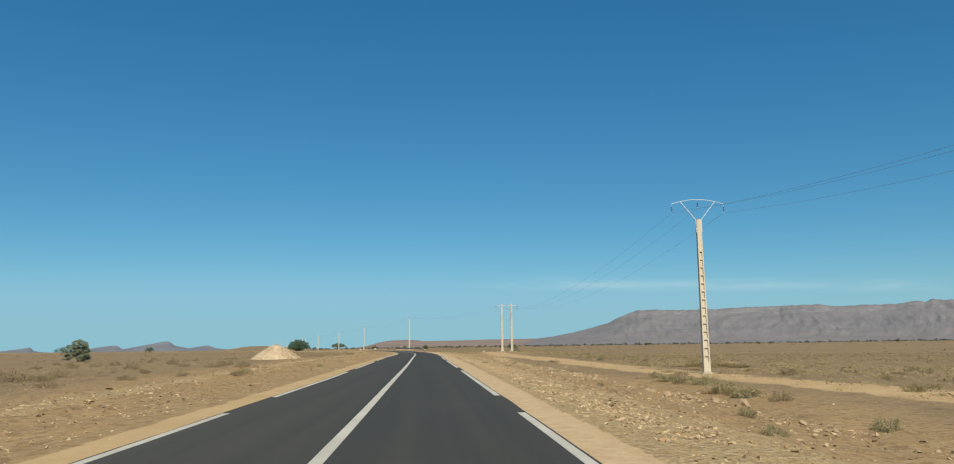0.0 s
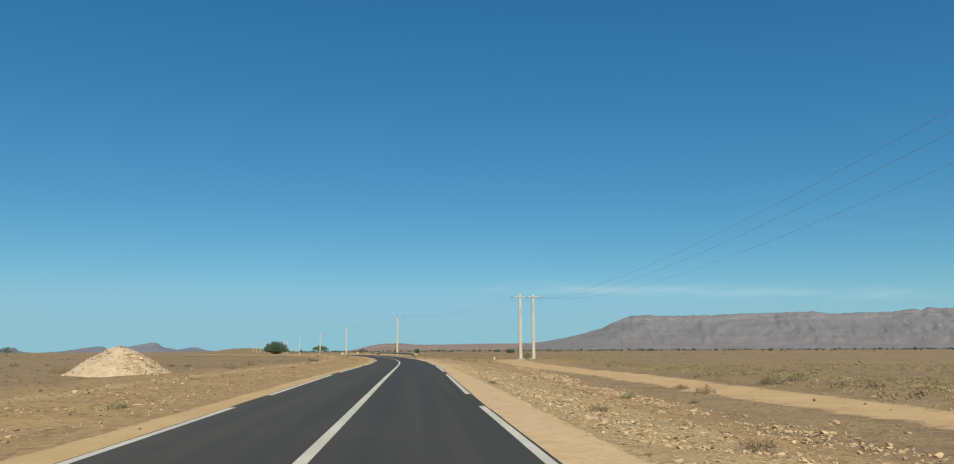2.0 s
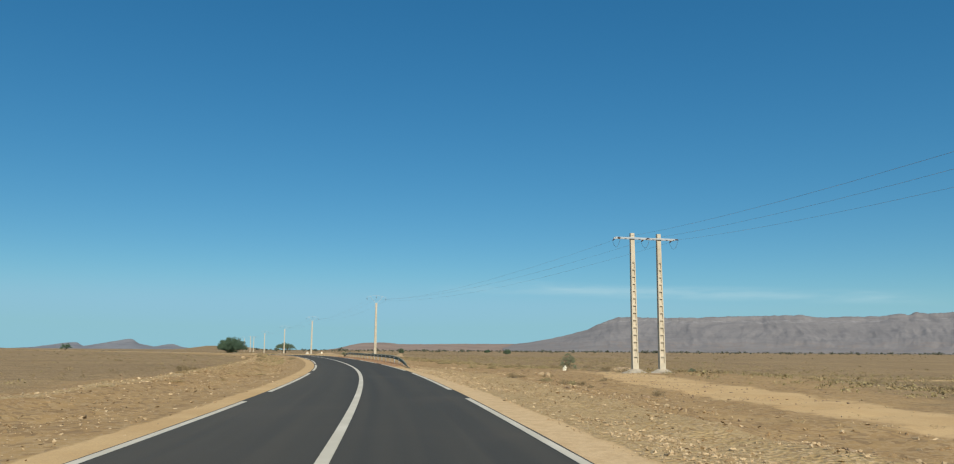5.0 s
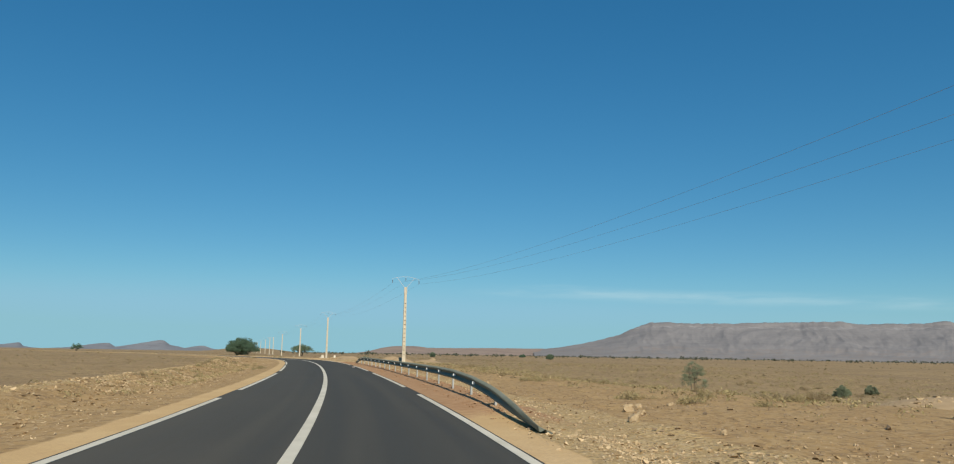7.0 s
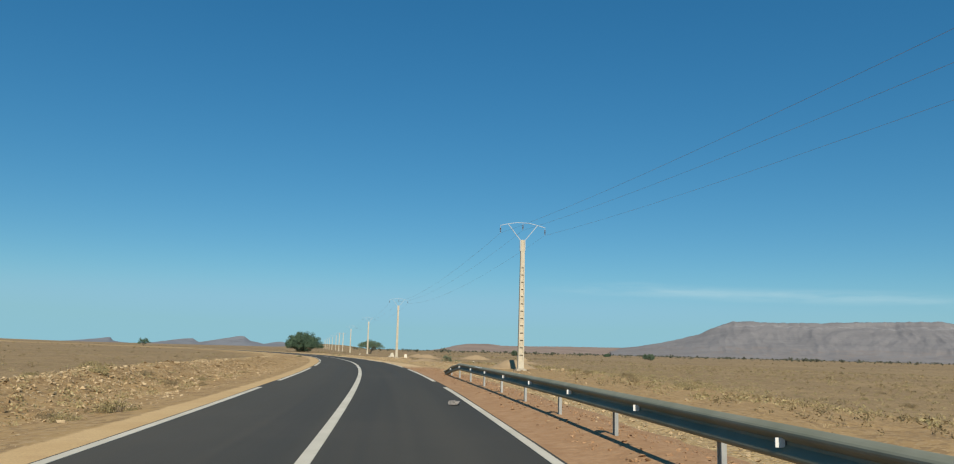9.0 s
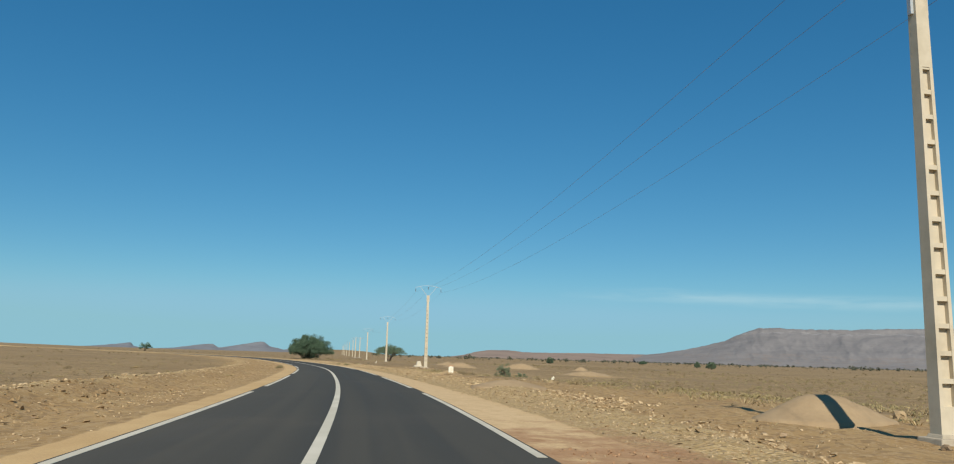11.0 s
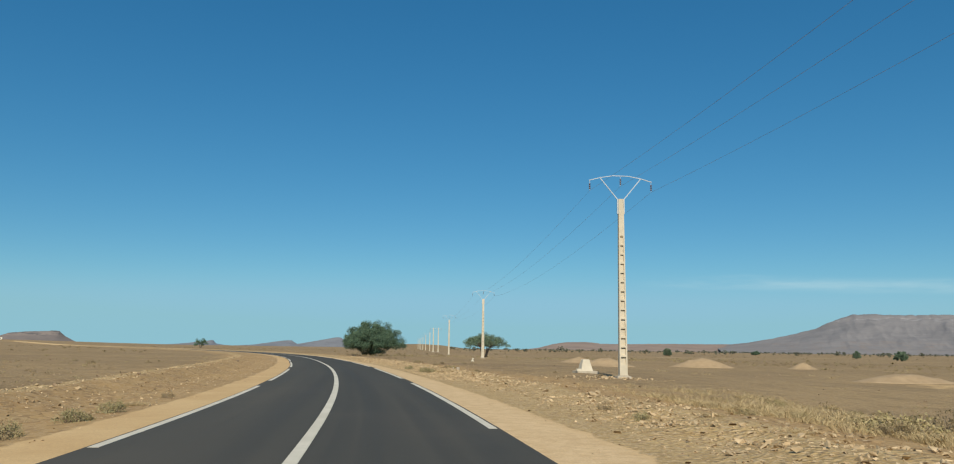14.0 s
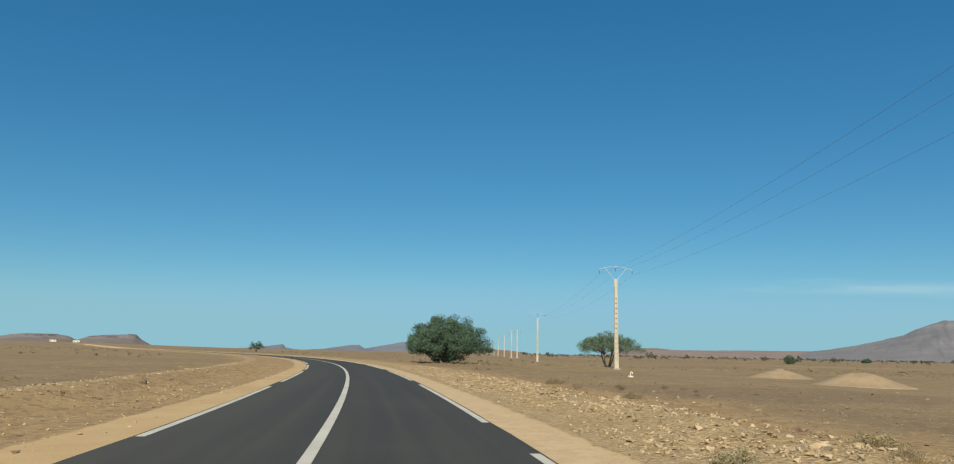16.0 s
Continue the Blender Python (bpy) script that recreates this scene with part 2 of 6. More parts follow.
POSTM = plain_material("guard_rail_post_steel", (0.34, 0.35, 0.33), (0.45, 0.45, 0.42), 0.55, 2.5, 0.4, 0.1)
WHITE = plain_material("white_reflector", (0.80, 0.80, 0.77), (0.74, 0.74, 0.70), 0.45, 9)
DARKP = plain_material("dark_plastic", (0.06, 0.06, 0.06), (0.09, 0.09, 0.09), 0.6, 9)
GLASSY = plain_material("brown_glass_insulator", (0.10, 0.06, 0.05), (0.16, 0.10, 0.08), 0.25, 9)
WIRE = plain_material("aluminium_wire", (0.27, 0.27, 0.27), (0.36, 0.36, 0.36), 0.5, 1, 0.6)
LIME = plain_material("whitewashed_stone", (0.74, 0.70, 0.56), (0.82, 0.78, 0.66), 0.9, 3.0, bump=0.6, dist=0.02, dirt=(0.56, 0.46, 0.31))
STONE = plain_material("pale_limestone", (0.47, 0.335, 0.185), (0.62, 0.47, 0.285), 0.92, 4.0, bump=0.7, dist=0.03, island=True)
GREYSTONE = plain_material("grey_stone", (0.20, 0.18, 0.16), (0.28, 0.25, 0.22), 0.92, 4.0, bump=0.7, dist=0.03)
REDCLOD = plain_material("red_earth_clod", (0.33, 0.19, 0.095), (0.42, 0.26, 0.145), 0.95, 4.0, bump=0.7, dist=0.02, island=True)
DARKSTONE = plain_material("dark_desert_stone", (0.27, 0.19, 0.115), (0.38, 0.275, 0.17), 0.92, 4.0, bump=0.7, dist=0.03, island=True)
CLOD = plain_material("tan_earth_clod", (0.29, 0.195, 0.098), (0.41, 0.29, 0.155), 0.95, 4.0, bump=0.7, dist=0.02, island=True)
HEAP = plain_material("quarry_gravel", (0.52, 0.385, 0.235), (0.66, 0.52, 0.34), 0.95, 2.2, bump=1.0, dist=0.12, dirt=(0.44, 0.31, 0.18))
MOUND = plain_material("loose_sand", (0.295, 0.210, 0.120), (0.352, 0.254, 0.147), 0.95, 1.2, bump=0.5, dist=0.05)
BARK = plain_material("acacia_bark", (0.10, 0.075, 0.055), (0.17, 0.13, 0.10), 0.9, 5, bump=0.8, dist=0.02)
LEAF_A = leaf_material("acacia_leaf", (0.072, 0.126, 0.078), (0.138, 0.200, 0.122))
FAR_LEAF = leaf_material("far_acacia_leaf", (0.070, 0.078, 0.055), (0.125, 0.130, 0.088))
LEAF_C = leaf_material("young_acacia_leaf", (0.105, 0.155, 0.095), (0.185, 0.245, 0.15))
LEAF_B = leaf_material("tamarisk_leaf", (0.165, 0.195, 0.118), (0.26, 0.288, 0.18))
SCRUB = leaf_material("scrub_leaf", (0.215, 0.162, 0.085), (0.35, 0.268, 0.145))
TWIG = plain_material("dry_twig", (0.20, 0.155, 0.10), (0.28, 0.22, 0.15), 0.9, 5)
GREENSCRUB = leaf_material("green_scrub_leaf", (0.255, 0.225, 0.108), (0.39, 0.335, 0.172))
TUSSOCK = leaf_material("pale_tussock", (0.275, 0.225, 0.105), (0.43, 0.35, 0.175))
DRYTUFT = leaf_material("dry_tuft", (0.225, 0.168, 0.088), (0.345, 0.262, 0.14))
STRAW = leaf_material("dry_grass", (0.38, 0.285, 0.145), (0.56, 0.435, 0.235))
# distance haze is put into these rock colours as a blue-grey cast
RANGE = rock_face_material("hazed_range_rock", (0.190, 0.180, 0.177), (0.230, 0.216, 0.210), (0.158, 0.153, 0.157), (0.252, 0.236, 0.222),
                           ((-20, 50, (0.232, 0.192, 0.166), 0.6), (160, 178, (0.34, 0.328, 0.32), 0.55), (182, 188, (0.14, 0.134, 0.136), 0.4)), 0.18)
RIDGE = rock_face_material("ridge_rock", (0.170, 0.178, 0.194), (0.205, 0.210, 0.222), (0.122, 0.122, 0.13), (0.22, 0.21, 0.21), ((24, 29, (0.13, 0.12, 0.12), 0.5),), 0.3)
BUTTE = rock_face_material("butte_rock", (0.185, 0.155, 0.138), (0.215, 0.18, 0.158), (0.14, 0.12, 0.11), (0.225, 0.19, 0.165),
                           ((34, 43, (0.075, 0.078, 0.085), 0.9), (46, 66, (0.085, 0.082, 0.085), 0.8), (24, 27, (0.14, 0.122, 0.112), 0.3)), 0.3)
TABLE = rock_face_material("red_tableland_rock", (0.245, 0.185, 0.15), (0.295, 0.225, 0.18), (0.19, 0.145, 0.12), (0.32, 0.245, 0.195), (), 0.3)

# ---------------------------------------------------------------- mesh helpers


def finish(bm, name, material, parent=None, label="", smooth=False):
    me = bpy.data.meshes.new(name)
    bm.normal_update()
    bm.to_mesh(me)
    bm.free()
    if smooth:
        me.shade_smooth()
    me.materials.append(material)
    ob = new(name, me)
    if parent:
        ob.parent = parent
    if label:
        tagged(ob, label)
    return ob


def part(name, bm, material, parent, label=""):
    return finish(bm, name, material, parent, label)


def arrays(name, verts, faces, material, parent=None, smooth=True):
    """One mesh from numpy arrays; faces are all triangles or all quads."""
    verts, faces = np.asarray(verts, np.float32), np.asarray(faces, np.int32)
    me = bpy.data.meshes.new(name)
    n = faces.shape[1]
    me.vertices.add(len(verts)), me.loops.add(faces.size), me.polygons.add(len(faces))
    me.vertices.foreach_set("co", verts.ravel())
    me.loops.foreach_set("vertex_index", faces.ravel())
    me.polygons.foreach_set("loop_start", np.arange(0, faces.size, n, dtype=np.int32))
    me.polygons.foreach_set("use_smooth", np.full(len(faces), smooth))
    me.update(calc_edges=True)
    me.materials.append(material)
    ob = new(name, me)
    if parent:
        ob.parent = parent
    return ob


def empty(name, m, **tags):
    ob = new(name)
    ob.matrix_world = m
    return tagged(ob, **tags)


def box(bm, x0, y0, z0, x1, y1, z1, top=1.0, bevel=0.0):
    """A box, its top scaled about its middle by top, with worn edges."""
    cx, cy = (x0 + x1) / 2, (y0 + y1) / 2
    vs = []
    for z, k in ((z0, 1.0), (z1, top)):
        vs += [bm.verts.new((cx + (x - cx) * k, cy + (y - cy) * k, z)) for x, y in ((x0, y0), (x1, y0), (x1, y1), (x0, y1))]
    fs = [bm.faces.new([vs[i] for i in f]) for f in ((3, 2, 1, 0), (4, 5, 6, 7), (0, 1, 5, 4), (1, 2, 6, 5), (2, 3, 7, 6), (3, 0, 4, 7))]
    if bevel:
        es = list({e for f in fs for e in f.edges})
        bmesh.ops.bevel(bm, geom=es, offset=bevel, segments=2, affect="EDGES", profile=0.6)
    return bm


def bar(bm, a, b, w, h=None, side=(0, 1, 0)):
    """A straight bar of rectangular section from a to b."""
    a, b, h = Vector(a), Vector(b), h or w
    d = (b - a).normalized()
    u = d.cross(Vector(side))
    u = (u if u.length > 1e-4 else d.cross(Vector((1, 0, 0)))).normalized()
    v = d.cross(u).normalized()
    vs = [bm.verts.new(p + u * (sx * w / 2) + v * (sy * h / 2)) for p in (a, b) for sx, sy in ((-1, -1), (1, -1), (1, 1), (-1, 1))]
    for f in ((3, 2, 1, 0), (4, 5, 6, 7), (0, 1, 5, 4), (1, 2, 6, 5), (2, 3, 7, 6), (3, 0, 4, 7)):
        bm.faces.new([vs[i] for i in f])
    return bm


def tube(bm, pts, radii, sides=7):
    """A round tapered tube along points, closed at both ends."""
    pts = [Vector(p) for p in pts]
    rings = []
    for i, p in enumerate(pts):
        d = (pts[min(i + 1, len(pts) - 1)] - pts[max(i - 1, 0)]).normalized()
        u = d.cross(Vector((0.31, 0.9, 0.2))).normalized()
        v = d.cross(u)
        r = radii[i] if hasattr(radii, "__len__") else radii
        rings.append([bm.verts.new(p + (u * math.cos(a) + v * math.sin(a)) * r) for a in (j * 2 * math.pi / sides for j in range(sides))])
    for a, b in zip(rings, rings[1:]):
        for j in range(sides):
            bm.faces.new((a[j], a[(j + 1) % sides], b[(j + 1) % sides], b[j]))
    bm.faces.new(rings[0][::-1]), bm.faces.new(rings[-1])
    return bm


# ---------------------------------------------------------------- plan: the road's line and the lie of the land
KNOT = 20.0
CURVE = [-0.002, 0.011, 0.023, 0.029, 0.021, -0.001, -0.019, 0.001, 0.068, 0.135, 0.163, 0.145, 0.104, 0.085, 0.108, 0.141, 0.144, 0.117,
         0.097, 0.096, 0.097, 0.114, 0.145, 0.163, 0.170, 0.176, 0.182, 0.187, 0.193, 0.199, 0.204, 0.19, 0.15, 0.10, 0.05, 0.0]
ST = np.arange(-40.0, 5600.0, 1.0)
bend = np.interp(ST, -40 + KNOT * np.arange(len(CURVE)), CURVE) / 100
bend[ST > 1500] = np.where(ST[ST > 1500] < 1700, -0.78 / 200, 0)
HD = 0.06017625 + np.concatenate([[0], np.cumsum((bend[1:] + bend[:-1]) / 2)])
dx, dy = -np.sin(HD), np.cos(HD)
LX = 1.10214 + np.concatenate([[0], np.cumsum((dx[1:] + dx[:-1]) / 2)])
LY = -40.0 + np.concatenate([[0], np.cumsum((dy[1:] + dy[:-1]) / 2)])
ease = np.interp(ST, list(range(-20, 521, 10)) + [900], [-0.08, -0.06, -0.05, -0.02, 0.01, 0.05, 0.13, 0.22, 0.29, 0.34, 0.36, 0.37, 0.38, 0.38, 0.41, 0.46, 0.54, 0.62, 0.72, 0.82, 0.87, 0.84, 0.80, 0.76, 0.71, 0.67, 0.65, 0.65, 0.68, 0.71, 0.74, 0.77, 0.78, 0.79, 0.80, 0.86, 0.92, 0.93, 0.86, 0.66, 0.42, 0.15, -0.12, -0.40, -0.64, -0.78, -0.87, -0.91, -0.93, -0.95, -0.97, -0.98, -0.98, -0.99, -0.99, -4.53])
ease = np.convolve(np.pad(ease, 7, mode="edge"), np.ones(15) / 15, mode="valid")
LX, LY = LX + ease * np.cos(HD), LY + ease * np.sin(HD)
ROAD_END = 1250.0
zk = np.interp(ST, [-40, 0, 24, 48, 72, 96, 120, 144, 168, 192, 217, 241, 265, 290, 314, 338, 362, 386, 430, 520, 700],
               [-0.42, -0.31, -0.21, -0.11, -0.05, -0.01, -0.02, -0.03, 0.02, 0.09, 0.15, 0.19, 0.22, 0.22, 0.12, 0.03, -0.07, -0.12, -0.2, -0.25, -0.2])
ZR = np.convolve(np.pad(zk, 12, mode="edge"), np.ones(25) / 25, mode="valid")


def line(s):
    """x, y, heading and road height at a station of the road's centre line."""
    return np.interp(s, ST, LX), np.interp(s, ST, LY), np.interp(s, ST, HD), np.interp(s, ST, ZR)


def spot(s, d):
    x, y, h, _ = line(s)
    return x + d * np.cos(h), y + d * np.sin(h)


def station(x, y):
    x, y = np.atleast_1d(np.asarray(x, float)), np.atleast_1d(np.asarray(y, float))
    near = ST < 1600
    s, d = np.empty(len(x)), np.empty(len(x))
    for i in range(0, len(x), 2000):
        px, py = x[i:i + 2000], y[i:i + 2000]
        j = np.argmin((px[:, None] - LX[near]) ** 2 + (py[:, None] - LY[near]) ** 2, 1)
        s[i:i + 2000] = ST[j]
        d[i:i + 2000] = (px - LX[j]) * np.cos(HD[j]) + (py - LY[j]) * np.sin(HD[j])
    return s, d


def hash2(i, j, seed):
    n = np.sin(i * 127.1 + j * 311.7 + seed * 74.7) * 43758.5453
    return n - np.floor(n)


def rough2(x, y, seed=0.0, octaves=4):
    """Smooth noise of the plane, about -1 to 1."""
    total, amp, norm = 0.0, 1.0, 0.0
    for o in range(octaves):
        i, j = np.floor(x), np.floor(y)
        u, v = x - i, y - j
        u, v = u * u * (3 - 2 * u), v * v * (3 - 2 * v)
        a, b, c, d = (hash2(i + p, j + q, seed + o) for p, q in ((0, 0), (1, 0), (0, 1), (1, 1)))
        total = total + amp * ((a * (1 - u) + b * u) * (1 - v) + (c * (1 - u) + d * u) * v)
        norm += amp
        amp *= 0.5
        x, y = x * 2.03 + 17.1, y * 2.03 + 5.3
    return total / norm * 2 - 1


def step(v, a, b):
    u = np.clip((v - a) / (b - a), 0, 1)
    return u * u * (3 - 2 * u)


def shoulder_edge(s, d):
    """Outer edge of the sandy shoulder."""
    return np.where(d > 0, np.interp(s, [0, 30, 90, 150, 166, 184, 198, 260, 300, 400], [4.2, 4.25, 4.55, 4.4, 4.15, 4.05, 5.3, 5.6, 5.1, 4.55]), np.interp(s, [0, 30, 90, 200, 260, 310, 400], [3.95, 3.95, 4.15, 3.75, 3.9, 4.1, 4.4]))


def land(x, y, s, d):
    """Height of the ground."""
    zr, ad = np.interp(s, ST, ZR), np.abs(d)
    right = zr + np.interp(s, [0, 60, 120, 170, 200, 250, 285, 330, 390, 480, 600], [-0.92, -0.92, -0.55, -0.2, -0.5, -0.45, -0.1, -0.12, -0.12, -0.12, 0.0])
    left = zr + np.interp(s, [0, 60, 120, 180, 240, 330, 420, 600], [-0.5, -0.08, -0.08, -0.45, -0.55, -0.45, -0.4, -0.1])
    side = np.where(d > 0, right, left)
    edge = shoulder_edge(s, d)
    foot = edge + np.where(d > 0, np.interp(s, [0, 120, 200, 260, 300], [5.0, 5.0, 2.5, 3.0, 4.0]), 4.5)
    near = zr - 0.035 + (side - zr + 0.035) * step(ad, edge - 0.15, foot)
    # rubble banks pushed off the carriageway
    bank = np.exp(-((ad - np.where(d > 0, 8.2, 9.4)) / np.where(d > 0, 1.5, 1.9)) ** 2)
    near += bank * np.where(d > 0, np.interp(s, [0, 40, 150, 175, 270, 300, 420, 520], [0.22, 0.28, 0.22, 0.05, 0.05, 0.22, 0.24, 0.1]),
                            np.interp(s, [0, 60, 120, 180, 213, 236, 252, 275, 330, 420, 520], [0.25, 0.16, 0.18, 0.55, 0.6, 0.75, 1.0, 0.8, 0.55, 0.6, 0.3]))
    loose = step(ad, edge - 0.1, edge + 2.2)
    near += loose * (0.12 * rough2(x * 0.55, y * 0.55, 3) + 0.085 * rough2(x * 1.9, y * 1.9, 9, 2)) * (1 - 0.5 * step(ad, 14, 22))
    near += 0.005 * rough2(x * 1.4, y * 1.4, 5, 3) * step(ad, 3.8, 4.3)
    # low berm of red earth in which the guard rail stands
    near += 0.17 * np.exp(-((d - 4.75) / 0.65) ** 2) * step(s, 184, 192) * (1 - step(s, 256, 266))
    # the plain falls away behind the guard rail into a shallow wadi
    far = np.where(d > 0, np.interp(s, [0, 100, 180, 255, 320, 345, 372, 395, 430, 462, 520, 700], [-1.5, -1.6, -2.0, -3.1, -1.5, -1.1, -1.15, -1.2, -1.0, -0.7, -0.65, -0.5]), np.interp(s, [0, 60, 130, 200], [-0.85, -0.75, -0.7, -0.5]))
    far = far + (-0.5 - far) * step(ad, 150, 600)
    z = near + (far - near) * np.where(d > 0, step(ad, np.interp(s, [150, 180, 215, 260, 300, 330, 338, 345, 358, 400], [20, 28, 14, 10, 14, 14, 13, 9.5, 9.5, 20]), np.interp(s, [150, 318, 342, 358, 366, 386, 400], [50, 50, 33, 25, 25, 46, 50])), step(ad, np.interp(s, [130, 200], [16, 26]), np.interp(s, [130, 200], [50, 75]))) + 0.18 * rough2(x * 0.045, y * 0.045, 21, 4) * step(ad, 10, 60)
    dist = np.hypot(x + 30, y - 190)
    z += 0.9 * rough2(x * 0.006, y * 0.006, 31, 3) * step(dist, 250, 900) * 0.6
    # low swell far out on the left-hand plain
    az = np.degrees(np.arctan2(-(x + 60), y - 350))
    z += 8.0 * np.exp(-((az - 46) / 9.0) ** 2) * step(dist, 500, 2300)
    az2 = np.degrees(np.arctan2(-(x + 70), y - 370))
    z += 9.5 * np.exp(-((az2 - 16.8) / 2.4) ** 4) * np.exp(-((np.hypot(x + 70, y - 370) - 1500) / 330) ** 2)
    z += 0.25 * np.exp(-((x + 35.6) / 5) ** 2 - ((y - 343.5) / 6) ** 2)
    z += 0.36 * np.exp(-((x + 86) / 14) ** 2 - ((y - 480) / 17) ** 2)
    return np.where(ad < 2.9, zr - 0.06, z)


def ground_z(x, y):
    s, d = station(x, y)
    return float(land(np.atleast_1d(float(x)), np.atleast_1d(float(y)), s, d)[0])


def along(a, b, st, grow=1.0):
    out = [a]
    while out[-1] < b:
        out.append(out[-1] + st)
        st *= grow
    return out


ROWS = [-300, -120, -60] + list(np.arange(-40, -4, 4.0)) + list(np.arange(-4, 425, 0.7)) + along(425, 640, 1.2, 1.012) + along(650, 5500, 8, 1.07)
half = list(np.arange(2.8, 10, 0.3)) + along(10, 30, 0.5, 1.03) + along(31, 5200, 1.5, 1.09)
COLS = [-v for v in reversed(half)] + [-1.6, 0.0, 1.6] + half
S2, D2 = np.meshgrid(np.array(ROWS, float), np.array(COLS, float), indexing="ij")
sc = np.clip(S2, -40, ST[-1])
cx, cy, ch, _ = line(sc)
cy = cy + np.minimum(S2 + 40, 0)
inner = np.clip(D2, -40, 40)
GX, GY = cx + inner * np.cos(ch) + (D2 - inner), cy + inner * np.sin(ch)
ss, dd = S2.ravel().copy(), D2.ravel().copy()
outer = np.abs(dd) > 40
s_o, d_o = station(GX.ravel()[outer], GY.ravel()[outer])
ss[outer], dd[outer] = s_o, np.where(np.abs(d_o) < 40, np.sign(d_o) * 40, d_o)
gz = land(GX.ravel(), GY.ravel(), ss, dd)
nr, nc = S2.shape
idx = np.arange(nr * nc).reshape(nr, nc)
quads = np.stack([idx[:-1, :-1], idx[:-1, 1:], idx[1:, 1:], idx[1:, :-1]], -1).reshape(-1, 4)
ground = tagged(arrays("ground", np.stack([GX.ravel(), GY.ravel(), gz], 1), quads, EARTH), "dry stony desert plain of tan earth and sand", "ground", kind="structure")


def mask(name, values):
    at = ground.data.attributes.new(name, "FLOAT", "POINT")
    at.data.foreach_set("value", np.ascontiguousarray(values, np.float32))


ad = np.abs(dd)
edge_r = shoulder_edge(ss, dd)
shoulder = 1 - step(ad, edge_r - 0.3, edge_r + 0.5)
track_mid = np.interp(ss, [0, 40, 60, 85, 108, 136, 160, 180], [23.0, 22.0, 19.6, 18.0, 17.7, 15.8, 16.5, 20.0])
track = np.exp(-((dd - track_mid) / 3.0) ** 4) * (1 - step(ss, 165, 215)) * (dd > 0)
flat = np.exp(-((ss - 242) / 30) ** 2 - ((dd - 86) / 26) ** 2) * 0.5
spill = 0.62 * np.exp(-((GX.ravel() + 28) / 8.0) ** 2 - ((GY.ravel() - 404) / 13.0) ** 2)
pan = 0.8 * np.exp(-((GX.ravel() - 74) / 24.0) ** 2 - ((GY.ravel() - 238 - 0.2 * (GX.ravel() - 74)) / 9.0) ** 2)
mask("sand", np.maximum.reduce([shoulder, track * 0.72, flat, spill, pan]))
mask("pale", shoulder * (dd > 0) * (1 - step(ss, 170, 190) * (1 - step(ss, 262, 285))))
stony = np.where(dd > 0, 1 - step(ad, 7.6, 9.4), 0.36 * (1 - step(ad, 6.8, 9.0))) * 0.95
stony = np.maximum(stony, (dd < 0) * np.exp(-((ad - 9.8) / 0.9) ** 2) * 0.85)
reach = np.where(dd > 0, np.interp(ss, [0, 45, 65, 120, 155, 195, 240, 290, 330, 480], [17, 16, 11, 12, 24, 38, 50, 26, 12, 11]), np.interp(ss, [0, 120, 180, 330, 480], [13, 14, 12, 11.2, 11]))
mask("turned", 1.15 * (1 - step(ad, reach * 0.6, reach * 1.45)))
mask("rubble", stony)
mask("red", step(ss, 176, 198) * (1 - step(ss, 262, 300)) * (dd > 3) * np.maximum((1 - step(dd, 6.0, 7.2)) * 0.95, 0.27 * (1 - step(dd, 16, 30)) * step(ss, 194, 206)))


def line_right(s):
    """Middle of the painted line along the right-hand edge."""
    return np.interp(s, [0, 20, 45, 70, 105, 130, 180, 220, 245, 290, 340, 390, 425, 460], [3.34, 3.30, 3.20, 3.12, 3.40, 3.40, 3.21, 3.13, 3.30, 3.36, 3.25, 3.25, 3.36, 3.32])


def line_left(s):
    """Middle of the painted line along the left-hand edge."""
    return -np.interp(s, [0, 20, 36, 100, 120, 180, 220, 245, 270, 312, 340, 380, 400, 420], [3.14, 3.05, 2.95, 3.36, 3.22, 2.98, 2.92, 3.18, 3.24, 3.08, 2.95, 2.98, 3.00, 3.12])


def ribbon(name, s0, s1, d0, d1, lift, thick, material, parent=None, st=2.0):
    """A strip that follows the road, with real thickness; its edges d0, d1 are numbers or run with the station."""
    s = np.append(np.arange(s0, s1, st), s1)
    x, y, h, z = line(s)
    d0, d1 = (v(s) if callable(v) else np.full(len(s), v) for v in (d0, d1))
    ring = []
    for d, dz in ((d0, lift), (d1, lift), (d1, lift - thick), (d0, lift - thick)):
        ring.append(np.stack([x + d * np.cos(h), y + d * np.sin(h), z + dz], 1))
    v = np.stack(ring, 1).reshape(-1, 3)
    f = []
    for i in range(len(s) - 1):
        a, b = i * 4, i * 4 + 4
        f += [(a + j, a + (j + 1) % 4, b + (j + 1) % 4, b + j) for j in range(4)]
    e = (len(s) - 1) * 4
    f += [(3, 2, 1, 0), (e, e + 1, e + 2, e + 3)]
    ob = arrays(name, v, f, material, parent, smooth=False)
    uv = ob.data.uv_layers.new(name="UVMap")
    lat = np.stack([d0, d1, d1, d0], 1).ravel()
    sta = np.repeat(s, 4)
    li = np.empty(len(ob.data.loops), np.int32)
    ob.data.loops.foreach_get("vertex_index", li)
    uv.data.foreach_set("uv", np.stack([lat[li], sta[li]], 1).astype(np.float32).ravel())
    return ob


